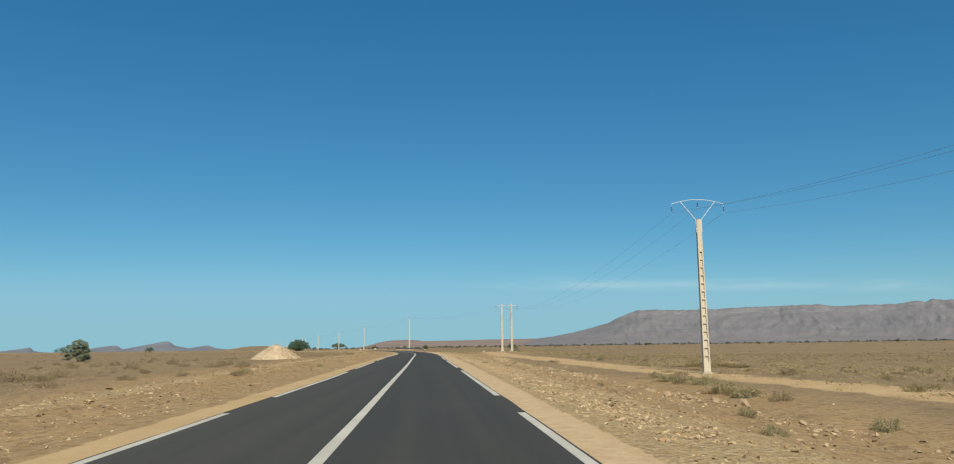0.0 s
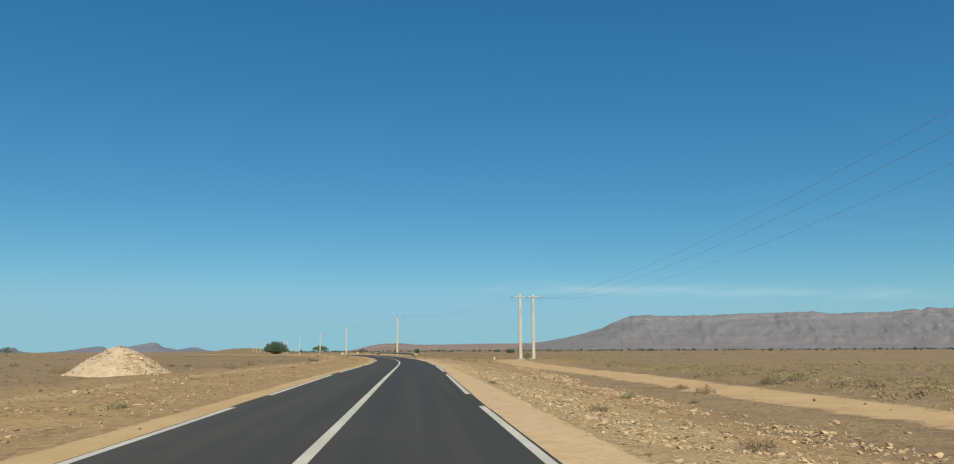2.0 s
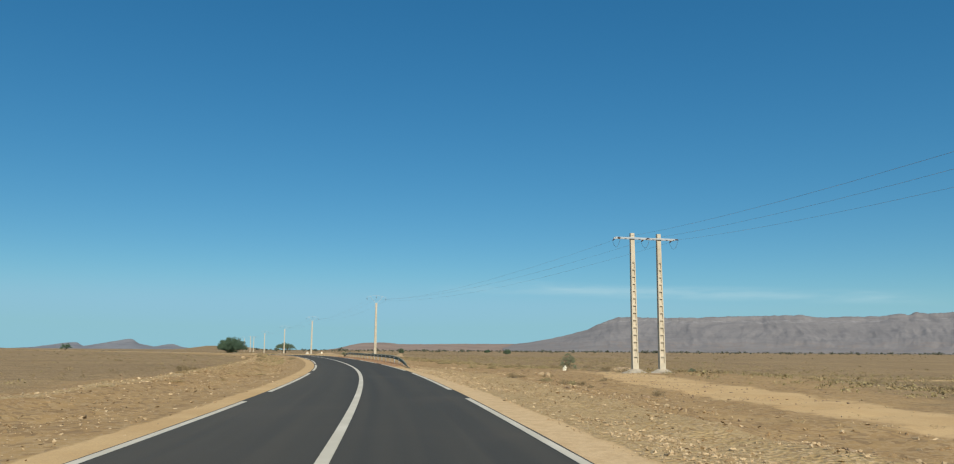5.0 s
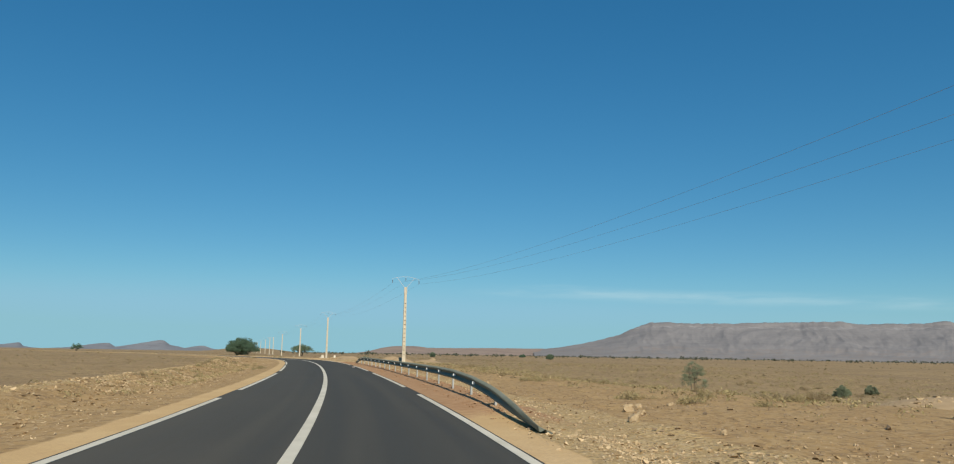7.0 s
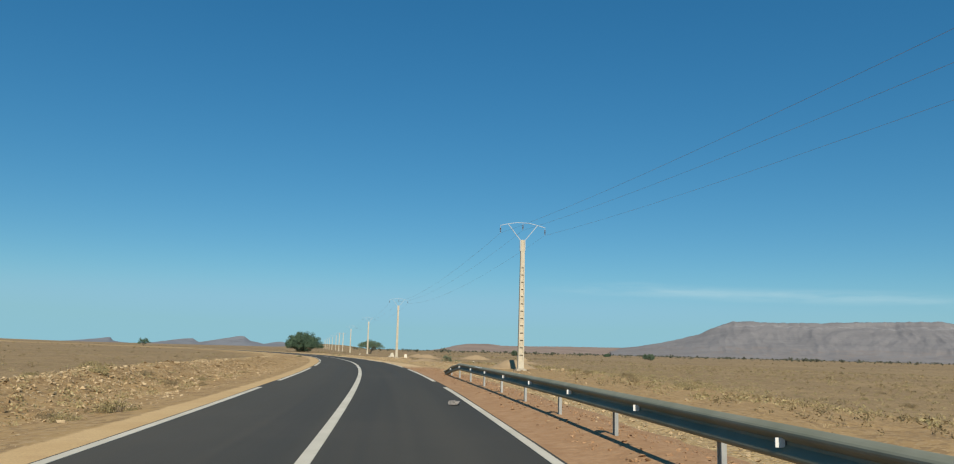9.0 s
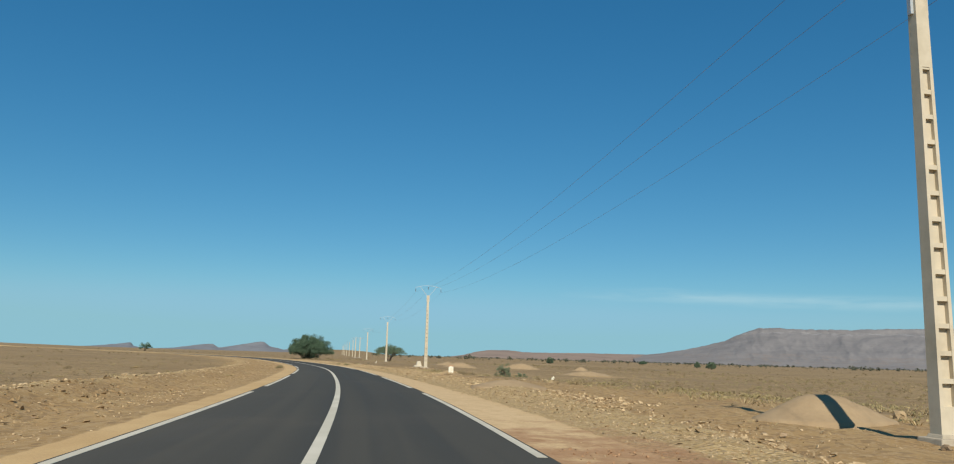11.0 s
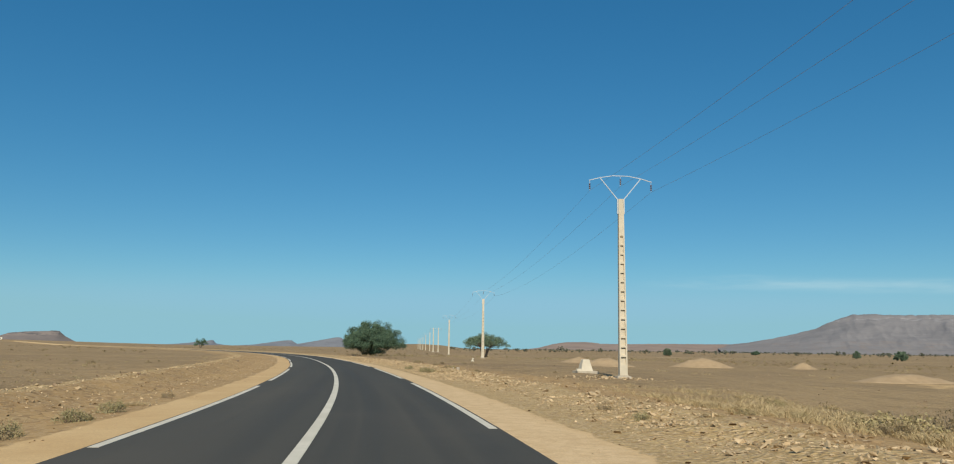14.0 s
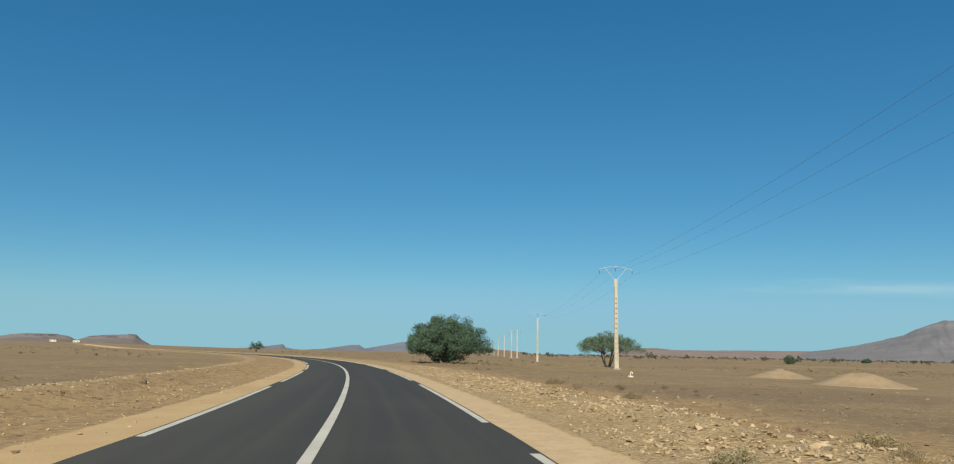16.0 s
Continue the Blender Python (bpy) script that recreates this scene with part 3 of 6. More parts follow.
road = tagged(ribbon("road", -39, ROAD_END, lambda s: line_left(s) - 0.13 - 0.02 * rough2(s * 0.35, s * 0, 77, 3), lambda s: line_right(s) + 0.13 + 0.02 * rough2(s * 0.35, s * 0, 78, 3), 0.0, 0.12, ASPHALT, st=1.0), "smooth dark new asphalt two-lane desert road", "road", kind="structure")
tagged(ribbon("centre_line", -39, 900, -0.13, 0.06, 0.005, 0.02, PAINT, road), "unbroken white painted centre line")
# broken edge lines: about 20 m of paint, 6 m of gap
for side, order, starts in ((1, [0, 1, 2, 5, 6, 7, 11, 13, 23], [47.8, 73.7, 99.6, 175.1, 200.9, 226.7, 326.6, 377.2, 630.0]),
                            (-1, [0, 3, 5, 6, 7, 10, 12, 14, 15, 16, 25], [23.0, 99.5, 148.6, 174.6, 197.6, 275.5, 324.8, 373.5, 399.1, 423.5, 645.0])):
    slope = (starts[1] - starts[0]) / (order[1] - order[0])
    begin = [starts[0] + slope * k for k in range(-3, 0)] + [float(np.interp(k, order, starts)) for k in range(order[-1] + 1)]
    for a, b in zip(begin, begin[1:]):
        if a > -36:
            mid_ = line_right if side > 0 else line_left
            ribbon("edge_dash", a, a + 0.79 * (b - a), lambda s: mid_(s) - 0.08, lambda s: mid_(s) + 0.08, 0.005, 0.02, PAINT, road)

# ---------------------------------------------------------------- far hills


def hills(name, label, crest, radius, depth, material, cliff=0.0, seed=1, cols=160, rows=34, notch=0.05, knob=0.0):
    """A range seen from the plain: crest is (azimuth in degrees to the left of +y, height) from one end to the other."""
    az = np.linspace(crest[0][0], crest[-1][0], cols)
    top = np.interp(-az, [-c[0] for c in crest], [c[1] for c in crest])
    top = top * (1 + notch * rough2(az * 3.1, az * 0 + seed, seed, 4)) + 1.2 * rough2(az * 9, az * 0, seed + 3, 3) + 0.012 * np.clip(top, 0, 250) * (1 - 2 * np.abs(rough2(az * 2.3, az * 0 + 3, seed + 4, 4)))
    top = top + knob * np.clip(top / 150, 0, 1) * (np.tanh(5 * rough2(az * 0.9, az * 0 + 7, seed + 14, 2)) * 0.6 + 0.7 * np.clip(rough2(az * 3.0, az * 0 + 9, seed + 15, 3), -0.2, 1))
    u = np.linspace(0, 1.12, rows)
    A, U = np.meshgrid(np.radians(az), u, indexing="ij")
    pad = max(3, cols // 30)
    calm = np.convolve(np.pad(top, pad, mode="edge"), np.ones(2 * pad + 1) / (2 * pad + 1), mode="valid")
    up = np.clip(U, 0, 1) ** 5
    T = calm[:, None] * (1 - up) + top[:, None] * up
    T = np.minimum(T, np.repeat(top[:, None], rows, 1) / np.maximum(np.clip(U, 0, 1), 0.05))
    lean = 0.55 * rough2(np.degrees(A) * 0.25, U * 0.7, seed + 21, 2)
    spur = 1 - 2 * np.abs(rough2(np.degrees(A) * 0.42 + U * 0.9 + lean * U * 3, U * depth / 900, seed + 5, 3))
    spur2 = rough2(np.degrees(A) * 2.0 + spur + U * 2, U * depth / 190, seed + 8, 4)
    gully = 1 - 2 * np.abs(rough2(np.degrees(A) * 1.3 + lean * U * 9, U * depth / 420, seed + 23, 4))
    carve = np.sin(np.clip(U, 0, 1) * math.pi)
    w = np.clip(U + ((0.028 if knob == 0 else 0.022) * spur + 0.008 * spur2 + (0.0 if knob == 0 else 0.012) * gully) * carve, 0, 1.12)
    if cliff:
        prof = np.interp(w, [0, 0.25, 0.7, 0.84, 0.88, 1.0, 1.12], [0, 0.12, 0.58 - 0.1 * cliff, 0.80 - 0.2 * cliff, 0.93, 1.0, 0.96]) if cliff > 0.25 else np.interp(w, [0, 0.2, 0.45, 0.7, 0.88, 0.905, 1.0, 1.12], [0, 0.10, 0.33, 0.62, 0.85, 0.94, 1.0, 0.97])
    else:
        prof = np.interp(w, [0, 0.3, 0.7, 1.0, 1.12], [0, 0.16, 0.6, 1.0, 0.8])
    fine = 1 - 2 * np.abs(rough2(np.degrees(A) * 4.2 + U * 3, U * depth / 120, seed + 12, 3))
    Z = T * prof + (0.010 if knob == 0 else 0.004) * T * fine * carve + T * ((0.032 if knob == 0 else 0.024) * spur + (0.006 if knob == 0 else 0.008) * spur2 + (0.0 if knob == 0 else 0.010) * gully) * carve - 3.0 * (1 - np.clip(U * 8, 0, 1))
    R = radius - depth + depth * U
    idx = np.arange(cols * rows).reshape(cols, rows)
    q = np.stack([idx[:-1, :-1], idx[:-1, 1:], idx[1:, 1:], idx[1:, :-1]], -1).reshape(-1, 4)
    v = np.stack([(-np.sin(A) * R).ravel(), (np.cos(A) * R).ravel(), Z.ravel()], 1)
    return tagged(arrays(name, v, q, material), label, "hills", kind="structure")


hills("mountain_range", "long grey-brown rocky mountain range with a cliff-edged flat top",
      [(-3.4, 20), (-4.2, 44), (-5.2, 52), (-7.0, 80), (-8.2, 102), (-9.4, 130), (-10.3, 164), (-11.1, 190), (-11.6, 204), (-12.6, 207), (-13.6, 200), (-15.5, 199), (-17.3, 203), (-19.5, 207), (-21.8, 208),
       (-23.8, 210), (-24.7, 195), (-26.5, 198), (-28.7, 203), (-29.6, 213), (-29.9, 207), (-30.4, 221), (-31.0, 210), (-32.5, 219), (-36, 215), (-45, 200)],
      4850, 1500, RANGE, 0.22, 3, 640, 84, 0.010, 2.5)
hills("tableland", "low reddish tableland with a rounded end along the horizon",
      [(9.4, -1), (8.2, 12), (7.3, 34), (6.5, 45), (5.4, 48), (4.6, 46), (4.0, 39), (2.0, 40), (-0.6, 44), (-3.0, 44), (-5.5, 46), (-9, 40)], 4880, 900, TABLE, 0.0, 11, 140, 26, 0.02)
hills("ridge", "low tilted grey rocky ridge on the horizon", [(33.2, -2), (31.9, 7), (30.5, 21.1), (30, 28.2), (29.85, 26.4), (29.7, 10.6), (29.2, 2.6), (28.4, -2)], 4860, 300, RIDGE, 0.3, 17, 120, 24, 0.01)
hills("ridge", "low tilted grey rocky ridge on the horizon", [(28.9, -2), (27.3, 7), (25.9, 26.4), (25.2, 33.4), (24.9, 32.6), (24.5, 13.2), (23.9, 4.4), (23.2, -2)], 4850, 300, RIDGE, 0.3, 19, 120, 24, 0.01)
hills("ridge", "long tilted grey rocky ridge on the horizon", [(25.75, -2), (24.65, 11.4), (23.15, 35.2), (21.95, 54.6), (21.65, 52.8), (21.25, 29), (20.75, 21.1), (20.25, 10.6), (19.65, -2)], 4820, 300, RIDGE, 0.3, 23, 160, 26, 0.01)
hills("ridge", "low tilted grey rocky ridge on the horizon", [(21.3, -2), (20.3, 14.1), (19.5, 26.4), (19.1, 27.3), (18.6, 12.3), (17.9, 4.4), (17.2, -2)], 4780, 300, RIDGE, 0.3, 27, 100, 22, 0.01)
hills("butte", "flat-topped dark butte with steep banded cliffs", [(48.55, 2.5), (46.35, 18.5), (45.15, 37), (44.35, 43.7), (42.75, 44.5), (42.05, 37), (41.55, 20.2), (40.95, 5), (40.45, -2)], 3950, 420, BUTTE, 0.8, 41, 110, 30, 0.012)
hills("butte", "flat-topped dark butte with steep banded cliffs", [(42.55, -2), (41.75, 18.5), (40.95, 39.5), (40.15, 45.4), (39.15, 48.7), (38.55, 52.1), (38.35, 50.4), (38.05, 30.2), (37.55, 10.1), (36.95, -2)], 4000, 420, BUTTE, 0.8, 43, 110, 30, 0.012)

# thin streak of high cloud low over the range


def cloud_bank():
    k = Mat("thin_cloud", 1.0)
    k.local()
    n = k.noise(0.0016, 5, 0.62, (0.7, 0.7, 6.0))
    a = k.math("MULTIPLY", k.span(n, 0.30, 0.66), k.attr("body"))
    # the streak glows by itself: its sunlit brightness is set as emission
    em = k.t.nodes.new("ShaderNodeEmission")
    em.inputs[0].default_value, em.inputs[1].default_value = (0.40, 0.58, 0.64, 1), 1.0
    tr = k.t.nodes.new("ShaderNodeBsdfTransparent")
    ms = k.t.nodes.new("ShaderNodeMixShader")
    k.t.links.new(k.math("MULTIPLY", a, 0.52), ms.inputs[0]), k.t.links.new(tr.outputs[0], ms.inputs[1]), k.t.links.new(em.outputs[0], ms.inputs[2])
    k.t.links.new(ms.outputs[0], k.t.nodes["Material Output"].inputs[0])
    cols, rows = 80, 12
    az, v = np.linspace(2.0, -33.0, cols), np.linspace(0, 1, rows)
    A, V = np.meshgrid(az, v, indexing="ij")
    mid = np.interp(-A, [-2, 5, 12, 22, 33], [380, 392, 362, 335, 290])
    Z = mid + (V - 0.5) * 105
    R = np.radians(A)
    body = np.sin(V * math.pi) ** 1.5 * np.clip((2.0 - A) / 6, 0, 1) * np.clip((A + 33) / 5, 0, 1)
    idx = np.arange(cols * rows).reshape(cols, rows)
    q = np.stack([idx[:-1, :-1], idx[:-1, 1:], idx[1:, 1:], idx[1:, :-1]], -1).reshape(-1, 4)
    ob = arrays("cloud", np.stack([(-np.sin(R) * 4890).ravel(), (np.cos(R) * 4890).ravel(), Z.ravel()], 1), q, k.m)
    at = ob.data.attributes.new("body", "FLOAT", "POINT")
    at.data.foreach_set("value", np.ascontiguousarray(body.ravel(), np.float32))
    ob.visible_shadow = False
    return tagged(ob, "thin pale streak of cloud low in the blue sky", "cloud", kind="backdrop")


cloud_bank()

# ---------------------------------------------------------------- power line
LINE_POLES = [(24.60, -58.00), (16.38, 56.61), (6.55, 182.12), (-25.07, 281.53), (-56.07, 380.71), (-84.29, 470.06), (-118.34, 575.29), (-152.30, 680.39), (-185.15, 783.92), (-217.66, 885.45), (-250.17, 986.97), (-282.69, 1088.50), (-315.20, 1190.03), (-347.71, 1291.56)]
TWINS = (2, 7)
POLE_H = 11.15


def column(parent, height, x=0.0, skirt=0.0):
    """A tapered precast column with ladder-like recesses on the two faces along the line."""
    w0, w1, t0, t1 = 0.50, 0.32, 0.35, 0.26

    def at(z):
        k = z / height
        return w0 + (w1 - w0) * k, t0 + (t1 - t0) * k

    lo, hi = 0.75, height * 0.79
    bm = bmesh.new()
    for a, b, depth in ((-0.25, lo, 1.0), (lo, hi, 0.3), (hi, height, 1.0)):
        (wa, ta), (wb, tb) = at(a), at(b)
        vs = [bm.verts.new((x + sx * w / 2, sy * t * depth / 2, z)) for z, w, t in ((a, wa, ta), (b, wb, tb)) for sx, sy in ((-1, -1), (1, -1), (1, 1), (-1, 1))]
        for f in ((3, 2, 1, 0), (4, 5, 6, 7), (0, 1, 5, 4), (1, 2, 6, 5), (2, 3, 7, 6), (3, 0, 4, 7)):
            bm.faces.new([vs[i] for i in f])
    part("shaft", bm, CONCRETE, parent)
    for side in (-1, 1):
        bm = bmesh.new()
        (wa, ta), (wb, tb) = at(lo), at(hi)
        e = 0.085
        vs = []
        for z, w, t in ((lo, wa, ta), (hi, wb, tb)):
            x0, x1 = side * (w / 2 - e), side * (w / 2 + 0.002)
            vs += [bm.verts.new((x + px, sy * t / 2, z)) for px, sy in ((x0, -1), (x1, -1), (x1, 1), (x0, 1))]
        for f in ((3, 2, 1, 0), (4, 5, 6, 7), (0, 1, 5, 4), (1, 2, 6, 5), (2, 3, 7, 6), (3, 0, 4, 7)):
            bm.faces.new([vs[i] for i in f])
        bmesh.ops.recalc_face_normals(bm, faces=bm.faces)
        part("stile", bm, CONCRETE, parent)
    n = int((hi - lo) / 0.57)
    for i in range(n + 1):
        z = lo + (hi - lo) * (i + 0.0) / n
        w, t = at(z)
        bm = box(bmesh.new(), x - w / 2 + 0.08, -t / 2 + 0.012, z - 0.055, x + w / 2 - 0.08, t / 2 - 0.012, z + 0.055)
        part("rung", bm, CONCRETE, parent)
    if skirt:
        bm = tube(bmesh.new(), [(x, 0, -0.4), (x, 0, 0.02), (x, 0, 0.16), (x, 0, 0.32)], [skirt * 1.05, skirt, skirt * 0.62, skirt * 0.34], 18)
        part("footing_skirt", bm, FOOTING, parent, "wide sloping skirt of rough concrete")
    bm = box(bmesh.new(), x - 0.50, -0.44, -0.35, x + 0.50, 0.44, 0.12, 0.84, 0.03)
    part("footing", bm, FOOTING, parent, "rough poured concrete footing")
    bm = box(bmesh.new(), x - 0.33, -0.27, 0.08, x + 0.33, 0.27, 0.20, 0.8, 0.02)
    part("footing_collar", bm, FOOTING, parent)


ARM_PTS = [(-2.02, 1.16), (-1.30, 1.36), (-0.5, 1.50), (0.5, 1.50), (1.30, 1.36), (2.02, 1.16)]


def insulator(parent, x, z, y=0.0, lie=None):
    """A string of glass discs, hanging, or lying along lie."""
    bm = bmesh.new()
    d = Vector(lie) if lie else Vector((0, 0, -1))
    a = Vector((x, y, z))
    tube(bm, [a, a + d * 0.62], 0.012, 6)
    part("insulator_rod", bm, STEEL, parent)
    for i in range(3):
        bm = bmesh.new()
        c = a + d * (0.17 + 0.13 * i)
        tube(bm, [c, c + d * 0.02, c + d * 0.07, c + d * 0.09], [0.035, 0.062, 0.055, 0.03], 10)
        part("insulator_disc", bm, GLASSY, parent)
    return a + d * 0.62


def pole_head(parent, h):
    for a, b in zip(ARM_PTS, ARM_PTS[1:]):
        part("crossarm", bar(bmesh.new(), (a[0], 0, h + a[1]), (b[0], 0, h + b[1]), 0.042, 0.045), ARM, parent, "pale arched steel crossarm")
    for s in (-1, 1):
        part("brace", bar(bmesh.new(), (s * 0.20, 0, h - 0.02), (s * 1.30, 0, h + 1.33), 0.052, 0.052), ARM, parent)
        part("bracket", bar(bmesh.new(), (s * 0.20, 0, h + 0.0), (s * 0.205, 0, h - 0.95), 0.075, 0.12), ARM, parent)
    return [insulator(parent, x, h + z) for x, z in ((-1.98, 1.13), (0.0, 1.46), (1.98, 1.13))]


def twin_head(parent, h):
    z = h - 0.42
    for y in (-0.2, 0.2):
        part("crossarm", bar(bmesh.new(), (-2.65, y, z), (2.65, y, z), 0.11, 0.09), ARM, parent, "galvanised steel crossbeam")
    for i in range(-4, 5):
        part("lattice", bar(bmesh.new(), (i * 0.6 - 0.3, -0.2, z), (i * 0.6 + 0.3, 0.2, z), 0.05, 0.05), ARM, parent)
    ends = []
    for x in (-2.5, 0.0, 2.5):
        back = insulator(parent, x, z, -0.22, (0, -0.98, -0.18))
        ahead = insulator(parent, x, z, 0.22, (0, 0.98, -0.18))
        bm = bmesh.new()
        tube(bm, [back.lerp(ahead, t) + Vector((0, 0, -2.6 * t * (1 - t))) for t in np.linspace(0, 1, 9)], 0.012, 5)
        part("jumper", bm, WIRE, parent, "slack looping jumper wire")
        ends.append((back, ahead))
    return ends


ends = []
for i, (x, y) in enumerate(LINE_POLES):
    (ax, ay), (bx, by) = LINE_POLES[max(i - 1, 0)], LINE_POLES[min(i + 1, len(LINE_POLES) - 1)]
    turn = math.degrees(math.atan2(-(bx - ax), by - ay))
    z = ground_z(x, y)
    top = {1: 10.22, 2: 10.95, 3: 11.12, 4: 10.92, 5: 10.45}.get(i, z + POLE_H)
    h = top - z
    m = pose(x, y, z, 0, 0, turn)
    if i in TWINS:
        p = empty("twin_pole", m, label="pair of pale precast concrete poles joined by a steel crossbeam", category="utility pole", group="poles of the power line")
        column(p, h, -1.15, 1.1), column(p, h, 1.15, 1.1)
        pts = twin_head(p, h)
        ends.append([(m @ a, m @ b) for a, b in pts])
    else:
        p = empty("utility_pole", m, label="pale precast concrete utility pole with ladder-like recesses and arched crossarm", category="utility pole", group="poles of the power line")
        column(p, h)
        ends.append([(m @ a, m @ a) for a in pole_head(p, h)])
SAG = {0: 3.6, 1: 3.1, 2: 1.35}
for i, (a, b) in enumerate(zip(ends, ends[1:])):
    for (_, p), (q, _) in zip(a, b):
        span = (q - p).length
        drop = SAG.get(i, 0.000135 * span * span)
        bm = bmesh.new()
        ts = np.linspace(0, 1, 25)
        tube(bm, [p.lerp(q, t) + Vector((0, 0, -4 * drop * t * (1 - t))) for t in ts], 0.0065, 5)
        tagged(finish(bm, "overhead_wire", WIRE), "thin dark overhead conductor sagging between poles", "wire", "wires of the power line")

# ---------------------------------------------------------------- guard rail
RAIL_S0, RAIL_S1, RAIL_D = 183.2, 259.6, 4.47


def rail_lift(s):
    """Height of the beam's middle over the carriageway."""
    return float(np.interp(s, [183.4, 184.6, 186.0, 187.2, 189, 192, 196, 200, 252.0, 255.5, 259.2], [0.02, 0.10, 0.21, 0.30, 0.43, 0.58, 0.68, 0.70, 0.66, 0.46, 0.14]))


def rail_side(s):
    return RAIL_D + float(np.interp(s, [183, 190, 200, 254, 259.6], [-0.08, -0.03, 0, 0, 0.10]))


def guard_rail():
    x, y, h, z = line(220.0)
    g = empty("guard_rail", Matrix.Identity(4), label="dark weathered steel guard rail on short posts, ends turned down", category="guard rail")
    # profile of the beam: (out towards the road, up)
    prof = [(-0.006, 0.160), (0.012, 0.155), (0.040, 0.140), (0.066, 0.122), (0.079, 0.105), (0.081, 0.086), (0.072, 0.066), (0.030, 0.030), (0.008, 0.016), (0.008, -0.016), (0.030, -0.034),
            (0.066, -0.066), (0.078, -0.082), (0.081, -0.100), (0.074, -0.120), (0.050, -0.138), (0.012, -0.153), (-0.006, -0.158)]
    back = [(a - 0.010, b * 0.975) for a, b in prof]
    ring = prof + back[::-1]
    ss_ = np.append(np.arange(RAIL_S0, RAIL_S1, 0.5), RAIL_S1)
    v, f, n = [], [], len(ring)
    for s in ss_:
        x, y, h, z = line(s)
        twist = float(np.interp(s, [183, 185.5, 188], [1.2, 0.5, 0]))
        for a, b in ring:
            out, up = a * math.cos(twist) + b * math.sin(twist), b * math.cos(twist) - a * math.sin(twist)
            d = rail_side(s) - out
            v.append((x + d * math.cos(h), y + d * math.sin(h), z + rail_lift(s) + up))
    for i in range(len(ss_) - 1):
        f += [(i * n + j, i * n + n + j, i * n + n + (j + 1) % n, i * n + (j + 1) % n) for j in range(n)]
    beam = arrays("beam", v, f, RAIL, g, smooth=False)
    tagged(beam, "dark greenish-grey corrugated steel beam")
    for s in np.arange(189.2, RAIL_S1 - 1, 4.0):
        x, y, h, z = line(s)
        d = rail_side(s) + 0.15
        px, py = x + d * math.cos(h), y + d * math.sin(h)
        gz_ = ground_z(px, py)
        top = z + max(rail_lift(s), 0.12) + 0.04
        m = pose(px, py, 0, 0, 0, math.degrees(h))
        bm = bmesh.new()
        for x0, y0, x1, y1 in ((-0.03, -0.06, 0.03, -0.052), (-0.03, 0.052, 0.03, 0.06), (-0.004, -0.052, 0.004, 0.052)):
            box(bm, x0, y0, gz_ - 0.3, x1, y1, top)
        bm.transform(m)
        part("post", bm, POSTM, g, "grey galvanised steel post")
        bm = box(bmesh.new(), -0.13, -0.05, z + rail_lift(s) - 0.1, -0.03, 0.05, z + rail_lift(s) + 0.1, 1.0, 0.008)
        bm.transform(m)
        part("spacer", bm, POSTM, g)
        if s > 190:
            # little two-faced delineator in the fold of the beam
            x, y, h, z = line(s - 1.7)
            d = rail_side(s - 1.7) + 0.14
            m = pose(x + d * math.cos(h), y + d * math.sin(h), 0, 0, 0, math.degrees(h))
            zz = z + rail_lift(s - 1.7)
            bm = box(bmesh.new(), -0.25, -0.012, zz - 0.04, -0.15, 0.0, zz + 0.045, 1.0, 0.003)
            bm.transform(m)
            part("reflector", bm, WHITE, g, "small white reflector")
            bm = bmesh.new()
            vs = [bm.verts.new(q) for q in ((-0.212, 0.001, zz - 0.038), (-0.09, -0.03, zz - 0.038), (-0.10, 0.085, zz - 0.038), (-0.212, 0.001, zz + 0.042), (-0.09, -0.03, zz + 0.042), (-0.10, 0.085, zz + 0.042))]
            for q in ((0, 2, 1), (3, 4, 5), (0, 1, 4, 3), (1, 2, 5, 4), (2, 0, 3, 5)):
                bm.faces.new([vs[i] for i in q])
            bm.transform(m)
            part("reflector_housing", bm, DARKP, g)
    # white daubed strokes on the upper fold, too worn to read
    for i, (a, wdt) in enumerate(((244.5, 0.05), (244.68, 0.05), (244.86, 0.06), (245.03, 0.05), (245.22, 0.05), (245.45, 0.06), (245.62, 0.05), (245.78, 0.05), (245.93, 0.05), (246.12, 0.11))):
        lo_, hi_ = [], []
        for off, keep_ in ((0.0, lo_), (wdt, hi_)):
            for up, out in ((0.105, 0.080), (0.122, 0.067), (0.131, 0.054), (0.140, 0.041), (0.155, 0.013)):
                x, y, h, z = line(a + off + 0.9 * (up - 0.105))
                d = rail_side(a) - out - 0.002
                keep_.append((x + d * math.cos(h), y + d * math.sin(h), z + rail_lift(a) + up + 0.001))
        bm = bmesh.new()
        p, q = [bm.verts.new(v_) for v_ in lo_], [bm.verts.new(v_) for v_ in hi_]
        for j in range(4):
            bm.faces.new((p[j], q[j], q[j + 1], p[j + 1]))
        part("paint_mark", bm, WHITE, beam, "worn white daubed paint stroke")
    return g


guard_rail()

# ---------------------------------------------------------------- stones
rng = np.random.default_rng(7)


